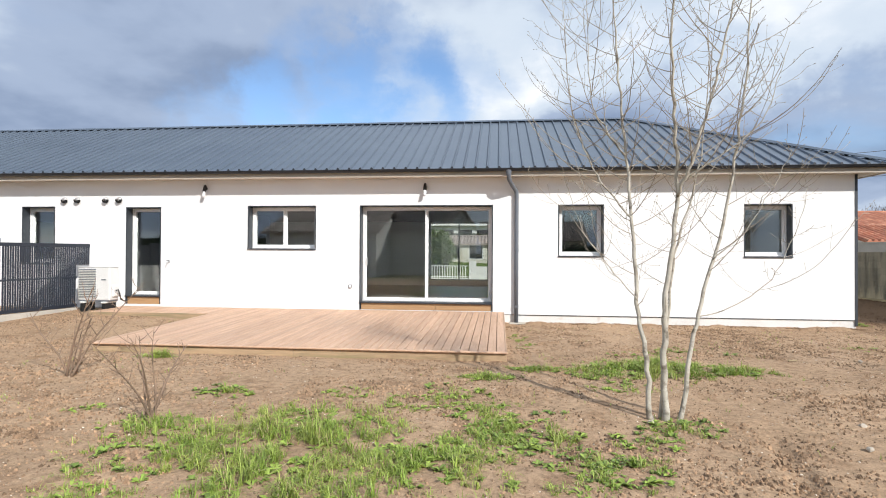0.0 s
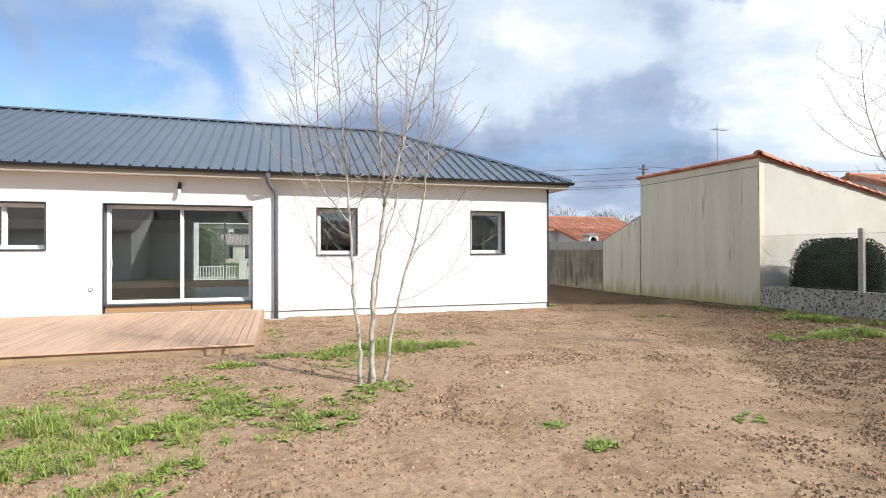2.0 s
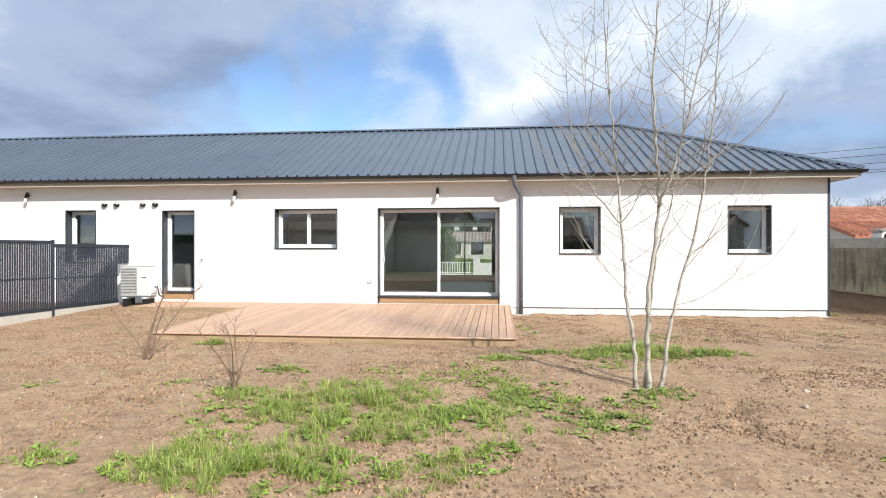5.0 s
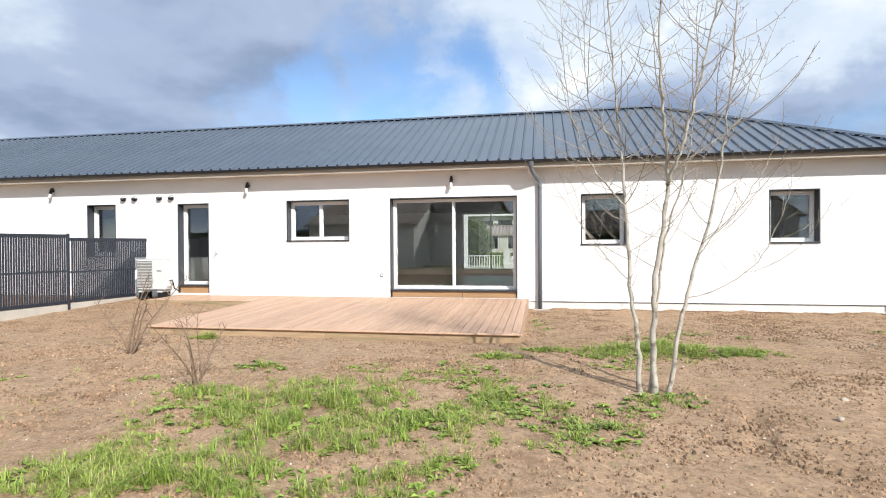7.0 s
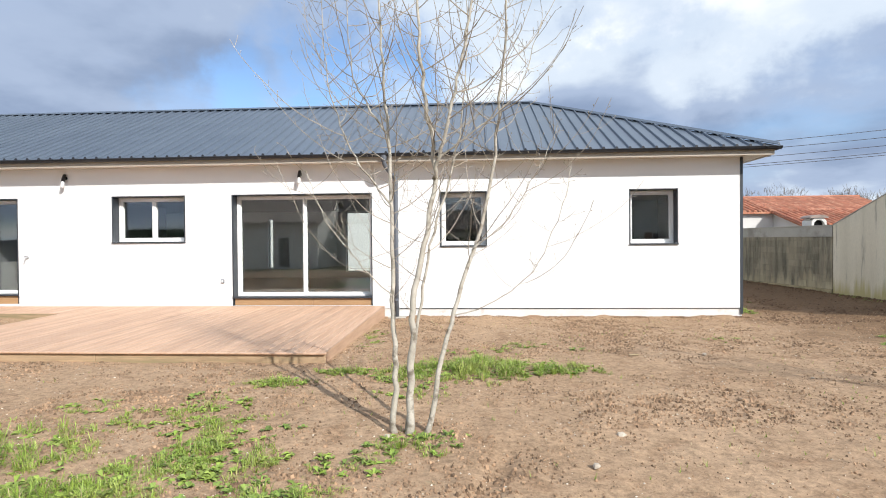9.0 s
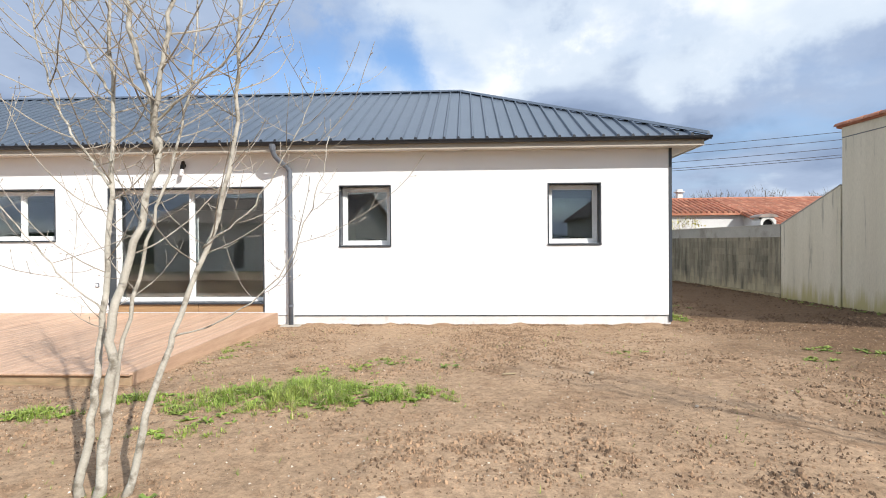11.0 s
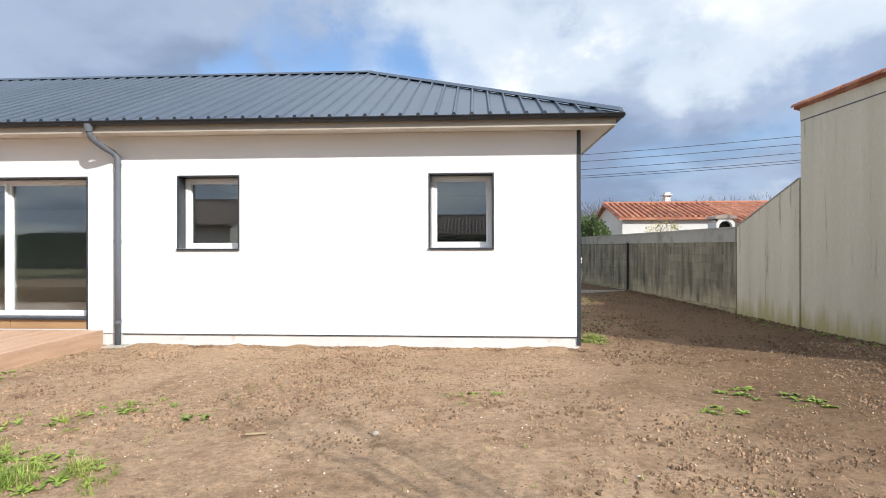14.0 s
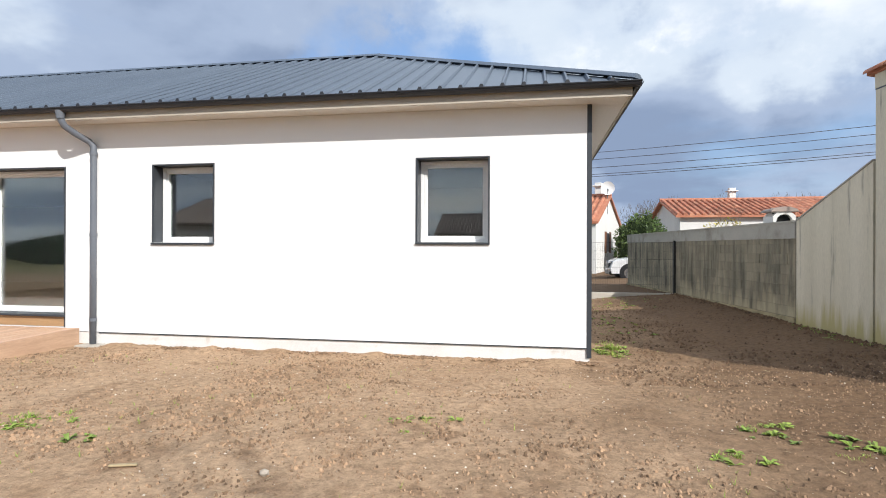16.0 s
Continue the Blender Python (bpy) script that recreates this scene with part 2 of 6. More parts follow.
M_BROWN = material("brown_twig", (0.28, 0.19, 0.13), (0.19, 0.13, 0.09), rough=0.9, coarse=5, fine=60, bump=0.2)
M_DARKTWIG = material("dark_brown_twig", (0.135, 0.088, 0.06), (0.085, 0.055, 0.038), rough=0.9, coarse=5, fine=60, bump=0.2)
M_WIRE = material("galvanised_wire", (0.22, 0.22, 0.22), rough=0.6, bump=0.0, metal=0.4)
M_CABLE = material("black_cable", (0.05, 0.05, 0.055), rough=0.7, bump=0.0)
M_POLE = material("weathered_pole", (0.10, 0.085, 0.07), rough=0.9, coarse=3, fine=40, bump=0.3)
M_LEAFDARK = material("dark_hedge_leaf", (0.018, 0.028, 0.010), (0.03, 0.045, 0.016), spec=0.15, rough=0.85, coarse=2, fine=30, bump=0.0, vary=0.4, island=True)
M_LEAF = material("green_leaf", (0.075, 0.13, 0.03), (0.11, 0.16, 0.04), rough=0.6, coarse=2, fine=30, bump=0.0, vary=0.4, island=True)
M_LEAFYELLOW = material("yellow_blossom", (0.50, 0.42, 0.06), (0.40, 0.36, 0.06), rough=0.7, bump=0.0, vary=0.3, island=True)
M_GRASS = material("grass_blade", (0.215, 0.315, 0.042), (0.34, 0.39, 0.085), rough=0.6, coarse=1.7, fine=30, bump=0.0, vary=0.35, island=True)
M_DOCK = material("dock_leaf", (0.165, 0.245, 0.042), (0.22, 0.29, 0.058), rough=0.55, coarse=3, fine=30, bump=0.0, vary=0.35, island=True)
M_WEED = material("weed_leaf", (0.20, 0.29, 0.045), (0.26, 0.33, 0.06), rough=0.6, coarse=2, fine=30, bump=0.0, vary=0.35, island=True)
M_DRY = material("dry_straw", (0.48, 0.38, 0.22), (0.38, 0.29, 0.17), rough=0.85, bump=0.0, vary=0.3, island=True)
M_CLOD = material("soil_clod", (0.345, 0.225, 0.136), (0.225, 0.143, 0.085), rough=0.95, coarse=2, fine=80, bump=0.0, vary=0.5, island=True)
# dark for damp dug soil, and for the passage shade put into the colour
M_DAMPSHADECLOD = material("damp_and_shade_clod", (0.205, 0.127, 0.073), (0.125, 0.077, 0.045), rough=0.95, coarse=2, fine=80, bump=0.0, vary=0.4, island=True)
M_PEBBLE = material("pale_pebble", (0.66, 0.58, 0.47), (0.48, 0.40, 0.31), rough=0.8, coarse=4, fine=60, bump=0.2, vary=0.35, island=True)
M_STONE = material("pale_stone", (0.54, 0.47, 0.38), (0.42, 0.36, 0.29), rough=0.85, coarse=8, fine=60, bump=0.4)
M_WOODS = material("bare_woods", (0.13, 0.115, 0.10), (0.10, 0.09, 0.075), rough=0.95, bump=0.0, vary=0.3, island=True)
M_ASPHALT = material("asphalt", (0.16, 0.155, 0.15), (0.13, 0.127, 0.123), rough=0.9, coarse=1, fine=80, bump=0.3)
M_CAR = material("white_car_paint", (0.78, 0.78, 0.78), rough=0.15, bump=0.0)
M_CARBLACK = material("black_car_trim", (0.02, 0.02, 0.022), rough=0.35, bump=0.0)
M_CHROME = material("alloy_rim", (0.5, 0.5, 0.52), rough=0.25, bump=0.0, metal=0.9)
M_SHUTTER = material("brown_shutter", (0.22, 0.10, 0.05), rough=0.6, bump=0.05)


def ground_material():
    """Bare brown soil with trodden pale parts, parts darkened for damp and for passage shade and, past the house, lawn.
    """
    m = material("bare_soil", (0.455, 0.312, 0.196), (0.375, 0.252, 0.155), rough=0.95, coarse=0.6, fine=55, bump=0.75, depth=0.016, stain=(0.275, 0.176, 0.105), stain_scale=2.6, stain_cut=(0.52, 0.66), spec=0.2)
    nt = m.node_tree
    b = nt.nodes["Principled BSDF"]
    soil = b.inputs["Base Color"].links[0].from_socket
    geo = nt.nodes.new("ShaderNodeNewGeometry")
    sep = nt.nodes.new("ShaderNodeSeparateXYZ")
    nt.links.new(geo.outputs["Position"], sep.inputs[0])
    n = nt.nodes.new("ShaderNodeTexNoise")
    n.inputs["Scale"].default_value, n.inputs["Detail"].default_value = 0.9, 6
    nt.links.new(geo.outputs["Position"], n.inputs["Vector"])
    add = nt.nodes.new("ShaderNodeMath")
    add.operation = "MULTIPLY_ADD"
    nt.links.new(n.outputs[0], add.inputs[0])
    add.inputs[1].default_value = 3.0
    nt.links.new(sep.outputs[1], add.inputs[2])
    rng = nt.nodes.new("ShaderNodeMapRange")
    rng.inputs[1].default_value, rng.inputs[2].default_value = 24.2, 25.2
    nt.links.new(add.outputs[0], rng.inputs[0])
    mx = nt.nodes.new("ShaderNodeMix")
    mx.data_type = "RGBA"
    west = nt.nodes.new("ShaderNodeMapRange")
    west.inputs[1].default_value, west.inputs[2].default_value = 8.5, 6.5
    nt.links.new(sep.outputs[0], west.inputs[0])
    both = nt.nodes.new("ShaderNodeMath")
    both.operation = "MULTIPLY"
    nt.links.new(rng.outputs[0], both.inputs[0])
    nt.links.new(west.outputs[0], both.inputs[1])
    rear = nt.nodes.new("ShaderNodeMapRange")
    rear.inputs[1].default_value, rear.inputs[2].default_value = -4.0, -6.0
    rear.inputs[4].default_value = 0.6
    nt.links.new(add.outputs[0], rear.inputs[0])
    lawn = nt.nodes.new("ShaderNodeMath")
    lawn.operation = "MAXIMUM"
    nt.links.new(both.outputs[0], lawn.inputs[0])
    nt.links.new(rear.outputs[0], lawn.inputs[1])
    nt.links.new(lawn.outputs[0], mx.inputs[0])
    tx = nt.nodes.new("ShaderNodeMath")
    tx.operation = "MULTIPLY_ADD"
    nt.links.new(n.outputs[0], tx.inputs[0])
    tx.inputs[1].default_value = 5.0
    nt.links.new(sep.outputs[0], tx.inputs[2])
    # darker towards the passage: its shade is put into the damp soil's colour
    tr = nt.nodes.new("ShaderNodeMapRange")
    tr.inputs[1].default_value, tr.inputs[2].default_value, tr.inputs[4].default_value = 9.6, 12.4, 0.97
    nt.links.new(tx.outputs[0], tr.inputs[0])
    dug_and_shade = nt.nodes.new("ShaderNodeMix")
    dug_and_shade.data_type = "RGBA"
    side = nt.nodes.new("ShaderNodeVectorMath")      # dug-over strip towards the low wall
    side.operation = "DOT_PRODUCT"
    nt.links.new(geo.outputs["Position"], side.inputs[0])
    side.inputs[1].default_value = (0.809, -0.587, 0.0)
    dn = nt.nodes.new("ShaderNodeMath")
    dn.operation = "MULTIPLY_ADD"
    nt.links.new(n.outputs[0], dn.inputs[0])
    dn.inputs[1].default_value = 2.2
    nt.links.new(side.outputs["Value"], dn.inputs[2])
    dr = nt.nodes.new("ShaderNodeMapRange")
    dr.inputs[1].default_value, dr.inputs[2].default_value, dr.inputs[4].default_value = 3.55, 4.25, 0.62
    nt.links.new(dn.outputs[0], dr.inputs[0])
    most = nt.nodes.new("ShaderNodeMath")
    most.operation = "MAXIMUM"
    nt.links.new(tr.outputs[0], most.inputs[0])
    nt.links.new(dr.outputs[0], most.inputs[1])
    nt.links.new(most.outputs[0], dug_and_shade.inputs[0])
    nt.links.new(soil, dug_and_shade.inputs[6])
    dug_and_shade.inputs[7].default_value = (0.165, 0.101, 0.057, 1)
    nt.links.new(dug_and_shade.outputs[2], mx.inputs[6])
    mx.inputs[7].default_value = (0.10, 0.135, 0.035, 1)
    fine = nt.nodes.new("ShaderNodeTexNoise")
    fine.inputs["Scale"].default_value, fine.inputs["Detail"].default_value, fine.inputs["Roughness"].default_value = 15.0, 10, 0.78
    nt.links.new(geo.outputs["Position"], fine.inputs["Vector"])
    fr = nt.nodes.new("ShaderNodeMapRange")
    fr.inputs[1].default_value, fr.inputs[2].default_value, fr.inputs[3].default_value, fr.inputs[4].default_value = 0.36, 0.64, 0.62, 1.30
    nt.links.new(fine.outputs[0], fr.inputs[0])
    hs = nt.nodes.new("ShaderNodeHueSaturation")
    nt.links.new(fr.outputs[0], hs.inputs["Value"])
    nt.links.new(mx.outputs[2], hs.inputs["Color"])
    nt.links.new(hs.outputs[0], b.inputs["Base Color"])
    return m


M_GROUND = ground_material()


# ---- mesh helpers ----
class Geo:
    """Gathers vertices and faces for one mesh."""

    def __init__(self):
        self.v, self.f = [], []

    def add(self, verts, faces):
        k = len(self.v)
        self.v += [tuple(p) for p in verts]
        self.f += [tuple(i + k for i in f) for f in faces]
        return self

    def box(self, x0, y0, z0, x1, y1, z1, b=0.0):
        lo, hi = (min(x0, x1), min(y0, y1), min(z0, z1)), (max(x0, x1), max(y0, y1), max(z0, z1))
        b = min(b, *(0.45 * (hi[a] - lo[a]) for a in range(3)))
        mid = [(lo[a] + hi[a]) / 2 for a in range(3)]
        corners = [(i, j, k) for i in (0, 1) for j in (0, 1) for k in (0, 1)]
        if b <= 0:
            verts = [[(lo, hi)[s[a]][a] for a in range(3)] for s in corners]
            faces = [(0, 1, 3, 2), (4, 6, 7, 5), (0, 4, 5, 1), (2, 3, 7, 6), (0, 2, 6, 4), (1, 5, 7, 3)]
            return self.add(verts, faces)
        verts, at = [], {}
        for s in corners:
            for a in range(3):
                at[s, a] = len(verts)
                verts.append([((lo, hi)[s[q]][q]) if q == a else ((lo, hi)[s[q]][q] + (b, -b)[s[q]]) for q in range(3)])
        faces = []
        for a in range(3):
            p, q = [c for c in range(3) if c != a]
            for s in (0, 1):
                ring = []
                for u, w in ((0, 0), (1, 0), (1, 1), (0, 1)):
                    c = [0, 0, 0]
                    c[a], c[p], c[q] = s, u, w
                    ring.append(at[tuple(c), a])
                faces.append(ring)
            for u in (0, 1):
                for w in (0, 1):
                    c0, c1 = [0, 0, 0], [0, 0, 0]
                    c0[p], c0[q], c1[p], c1[q] = u, w, u, w
                    c1[a] = 1
                    faces.append([at[tuple(c0), p], at[tuple(c1), p], at[tuple(c1), q], at[tuple(c0), q]])
        faces += [[at[s, 0], at[s, 1], at[s, 2]] for s in corners]
        done = []
        for f in faces:
            a, c, d = (Vector(verts[i]) for i in f[:3])
            middle = sum((Vector(verts[i]) for i in f), Vector()) / len(f)
            done.append(f if (c - a).cross(d - a).dot(middle - Vector(mid)) > 0 else f[::-1])
        return self.add(verts, done)

    def tube(self, points, radii, sides=6, cap=True):
        pts = [Vector(p) for p in points]
        k, n = len(self.v), len(pts)
        side = None
        for i, p in enumerate(pts):
            way = (pts[min(i + 1, n - 1)] - pts[max(i - 1, 0)]).normalized()
            if side is None:
                side = way.cross(Vector((0.31, 0.87, 0.38))).normalized()
            else:
                side = (side - way * side.dot(way)).normalized()
            up = way.cross(side)
            r = radii[i] if isinstance(radii, (list, tuple)) else radii
            for s in range(sides):
                a = math.tau * s / sides
                self.v.append(tuple(p + (side * math.cos(a) + up * math.sin(a)) * r))
        for i in range(n - 1):
            for s in range(sides):
                t = (s + 1) % sides
                self.f.append((k + i * sides + s, k + i * sides + t, k + (i + 1) * sides + t, k + (i + 1) * sides + s))
        if cap:
            self.f.append(tuple(k + s for s in reversed(range(sides))))
            self.f.append(tuple(k + (n - 1) * sides + s for s in range(sides)))
        return self

    def prism(self, outline, axis, a, b):
        """An outline of (u, w) pairs drawn out along axis x, y or z from a to b."""
        put = {"x": lambda u, w, t: (t, u, w), "y": lambda u, w, t: (u, t, w), "z": lambda u, w, t: (u, w, t)}[axis]
        n = len(outline)
        verts = [put(u, w, a) for u, w in outline] + [put(u, w, b) for u, w in outline]
        faces = [tuple(range(n)), tuple(range(2 * n - 1, n - 1, -1))] + [(i, i + n, (i + 1) % n + n, (i + 1) % n) for i in range(n)]
        return self.add(verts, faces)

    def lump(self, p, r, rng, flat=0.7):
        """A rough stone or clod."""
        gold = (1 + 5 ** 0.5) / 2
        base = [(-1, gold, 0), (1, gold, 0), (-1, -gold, 0), (1, -gold, 0), (0, -1, gold), (0, 1, gold), (0, -1, -gold), (0, 1, -gold), (gold, 0, -1), (gold, 0, 1), (-gold, 0, -1), (-gold, 0, 1)]
        faces = [(0, 11, 5), (0, 5, 1), (0, 1, 7), (0, 7, 10), (0, 10, 11), (1, 5, 9), (5, 11, 4), (11, 10, 2), (10, 7, 6), (7, 1, 8), (3, 9, 4), (3, 4, 2), (3, 2, 6), (3, 6, 8), (3, 8, 9), (4, 9, 5), (2, 4, 11), (6, 2, 10), (8, 6, 7), (9, 8, 1)]
        turn = rng.random() * math.tau
        sx, sy = r * rng.uniform(0.7, 1.3), r * rng.uniform(0.7, 1.3)
        verts = []
        for x, y, z in base:
            s = rng.uniform(0.75, 1.15) / 1.9
            x, y = x * sx * s, y * sy * s
            verts.append((p[0] + x * math.cos(turn) - y * math.sin(turn), p[1] + x * math.sin(turn) + y * math.cos(turn), p[2] + z * r * flat * s))
        return self.add(verts, faces)

    def mesh(self, name, mat, smooth=False):
        me = bpy.data.meshes.new(name)
        me.from_pydata(self.v, [], self.f)
        me.materials.append(mat)
        if smooth:
            me.polygons.foreach_set("use_smooth", [True] * len(me.polygons))
        me.update()
        return me


def piece(name, geo, mat, parent=None, label="", smooth=False):
    """Links gathered geometry as one mesh object, a part of parent where given."""
    ob = new(name, geo if isinstance(geo, bpy.types.Mesh) else geo.mesh(name, mat, smooth))
    if parent is not None:
        ob.parent = parent
        ob.matrix_parent_inverse = Matrix.Identity(4)
    if label:
        ob["label"] = label
    return ob


def thing(name, place=(0, 0, 0), label="", category="", group="", kind=""):
    ob = new(name)
    ob.location = place
    return tagged(ob, label, category, group, kind)


def smoothstep(a, b, x):
    t = min(1, max(0, (x - a) / (b - a)))
    return t * t * (3 - 2 * t)


def ground_z(x, y):
    """The lie of the land."""
    z = -0.165 + 0.15 * smoothstep(8.8, 12.2, x) + 0.17 * smoothstep(9, 13.2, y) * smoothstep(-6, -9, x) - 0.03 * smoothstep(9, 12.5, y) * smoothstep(-2, 1, x) * smoothstep(9, 8, x)
    z += 0.12 * smoothstep(14, 22, y) * smoothstep(8, 10, x)
    if y > 24:
        z += 2.5 * smoothstep(40, 80, y) * smoothstep(10, -5, x)
    return z


def loose(x, y):
    """How far the soil is crumbled: 0 on trodden ground, 1 where it was dug over."""
    v = 0.5 + 0.75 * noise.noise((x * 0.55, y * 0.55, 2)) + 0.7 * noise.noise((x * 1.9, y * 1.9, 4))
    v += 0.55 * smoothstep(0.0, 0.8, 0.809 * x - 0.587 * y - 2.55) - 0.35 * smoothstep(2.0, 0.6, math.hypot((x - 5.2) * 0.8, y - 4.6))
    v += 0.5 * smoothstep(0.5, 0.1, math.hypot((x - 2.2) * 1.6, (y - 4.5) * 0.6)) + 0.25 * smoothstep(9.0, 11.5, x)
    return min(1.0, max(0.0, v))


def relief(x, y):
    """Hollows and ridges of the soil above the lie of the land."""
    z = 0.018 * noise.noise((x * 1.3, y * 1.3, 0)) + 0.014 * noise.noise((x * 4.5, y * 4.5, 3)) + 0.005 * noise.noise((x * 12, y * 12, 7))
    k = loose(x, y)
    if k > 0.3:
        z += (k - 0.3) * (0.018 * abs(noise.noise((x * 9, y * 9, 11))) + 0.016 * noise.noise((x * 17, y * 17, 7)))
    return z - 0.03 * smoothstep(0.16, 0.04, abs(x - 2.2 - 0.25 * (y - 4.5))) * smoothstep(0.8, 0.5, abs(y - 4.6))


def wall_sheet(geo, x0, x1, z0, z1, y0, y1, holes):
    """A wall along x from y0 (outside) to y1, with openings that go through it."""
    xs = sorted({x0, x1, *(h[0] for h in holes), *(h[1] for h in holes)})
    zs = sorted({z0, z1, *(min(max(v, z0), z1) for h in holes for v in h[2:])})

    def solid(i, j):
        if not (0 <= i < len(xs) - 1 and 0 <= j < len(zs) - 1):
            return False
        cx, cz = (xs[i] + xs[i + 1]) / 2, (zs[j] + zs[j + 1]) / 2
        return not any(a < cx < b and c < cz < d for a, b, c, d in holes)

    at, verts, faces = {}, [], []

    def v(i, j, s):
        if (i, j, s) not in at:
            at[i, j, s] = len(verts)
            verts.append((xs[i], (y0, y1)[s], zs[j]))
        return at[i, j, s]

    for i in range(len(xs) - 1):
        for j in range(len(zs) - 1):
            if not solid(i, j):
                continue
            faces += [(v(i, j, 0), v(i + 1, j, 0), v(i + 1, j + 1, 0), v(i, j + 1, 0)), (v(i, j, 1), v(i, j + 1, 1), v(i + 1, j + 1, 1), v(i + 1, j, 1))]
            if not solid(i - 1, j):
                faces.append((v(i, j, 0), v(i, j + 1, 0), v(i, j + 1, 1), v(i, j, 1)))
            if not solid(i + 1, j):
                faces.append((v(i + 1, j, 0), v(i + 1, j, 1), v(i + 1, j + 1, 1), v(i + 1, j + 1, 0)))
            if not solid(i, j - 1):
                faces.append((v(i, j, 0), v(i, j, 1), v(i + 1, j, 1), v(i + 1, j, 0)))
            if not solid(i, j + 1):
                faces.append((v(i, j + 1, 0), v(i + 1, j + 1, 0), v(i + 1, j + 1, 1), v(i, j + 1, 1)))
    return geo.add(verts, faces)


# ---- ground ----
def lines(a, b, step, far):
    inner = list(np.arange(a, b + step / 2, step))
    grow, out, d = [], step, 0.0
    while d < far:
        out *= 1.25
        d += out
        grow.append(d)
    return [a - g for g in reversed(grow)] + inner + [b + g for g in grow]


def build_ground():
    xs, ys = lines(-12, 13, 0.048, 900), lines(-1.5, 14.4, 0.048, 900)
    rows = []
    for y in ys:
        for x in xs:
            z = ground_z(x, y)
            if -14 < x < 15 and -4 < y < 16:
                z += relief(x, y)
            if 0.4 < x < 8.3 and 12.5 < y < 13.3:       # soil thrown up against the plinth
                z += smoothstep(12.8, 13.12, y) * (0.02 + 0.055 * max(0, noise.noise((x * 1.9, 0, 4))) + 0.03 * max(0, noise.noise((x * 7, 1, 4))))
            rows.append((x, y, z))
    nx, ny = len(xs), len(ys)
    i = np.arange(nx * ny).reshape(ny, nx)
    quads = np.stack([i[:-1, :-1], i[:-1, 1:], i[1:, 1:], i[1:, :-1]], -1).reshape(-1, 4)
    g = Geo()
    g.v, g.f = rows, quads.tolist()
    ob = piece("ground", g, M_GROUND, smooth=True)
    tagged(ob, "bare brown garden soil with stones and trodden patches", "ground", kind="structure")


build_ground()

# ---- the house ----
FACE, BACK = 13.18, 21.45          # outer faces of the long walls
WEST, EAST = -26.0, 8.05
OPEN = {                            # x from, x to, z from, z to
    "slide": (-3.60, -0.285, 0.08, 2.685), "door": (-9.91, -8.955, 0.13, 2.665), "kitchen": (-6.55, -4.765, 1.61, 2.685),
    "hall": (-12.92, -11.98, 1.2, 2.69), "bed_a": (1.318, 2.373, 1.465, 2.685), "bed_b": (5.597, 6.646, 1.475, 2.685),
}
house = thing("house", (0, FACE, 0), "long white rendered bungalow with a dark grey steel roof", "house")


def hp(name, geo, mat, parent=None, label="", smooth=False):
    """A part of the house, written in world places."""
    ob = piece(name, geo, mat, parent or house, label, smooth)
    if parent is None:
        ob.matrix_parent_inverse = Matrix.Translation((0, -FACE, 0))
    return ob


def build_shell():
    g = Geo()
    wall_sheet(g, WEST, EAST, 0.02, 3.372, FACE, FACE + 0.42, list(OPEN.values()))
    hp("wall", g, M_RENDER, label="bright white rendered garden wall")
    g = Geo()
    wall_sheet(g, WEST, EAST - 0.012, -0.5, 0.008, FACE + 0.016, FACE + 0.40, [])
    # dark strip painted in for the shaded gap above the plinth
    hp("starter_profile", Geo().box(0.36, FACE - 0.006, 0.006, EAST - 0.03, FACE + 0.02, 0.019), M_ANTH)
    hp("plinth", g, M_PLINTH, label="white plinth splashed with soil")
    g = Geo().box(EAST - 0.36, FACE + 0.423, -0.5, EAST, BACK, 3.372)
    hp("wall", g, M_RENDER)
    g = Geo()
    wall_sheet(g, WEST, EAST - 0.363, -0.5, 3.42, BACK, BACK - 0.3, [(-2.85, -0.55, 0.45, 2.72), (-5.92, -5.72, 0.6, 2.5)])
    hp("wall", g, M_RENDER)
    hp("wall", Geo().box(WEST, FACE + 0.423, -0.5, WEST + 0.3, BACK - 0.303, 3.42), M_RENDER)
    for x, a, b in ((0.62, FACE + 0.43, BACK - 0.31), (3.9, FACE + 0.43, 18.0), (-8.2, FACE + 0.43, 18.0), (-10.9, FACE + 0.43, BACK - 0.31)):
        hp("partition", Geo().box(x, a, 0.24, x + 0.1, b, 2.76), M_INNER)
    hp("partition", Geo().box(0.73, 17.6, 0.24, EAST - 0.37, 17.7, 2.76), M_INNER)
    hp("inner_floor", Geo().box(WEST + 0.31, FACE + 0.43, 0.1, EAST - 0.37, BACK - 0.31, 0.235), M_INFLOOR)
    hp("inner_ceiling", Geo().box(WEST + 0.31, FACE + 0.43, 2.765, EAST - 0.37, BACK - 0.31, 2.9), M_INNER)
    # dark corner profile
    g = Geo()
    g.box(EAST - 0.052, FACE - 0.008, -0.12, EAST + 0.012, FACE - 0.001, 3.40, 0.003)
    g.box(EAST + 0.002, FACE + 0.0, -0.12, EAST + 0.012, FACE + 0.05, 3.40, 0.003)
    hp("corner_trim", g, M_ANTH, label="anthracite corner profile")


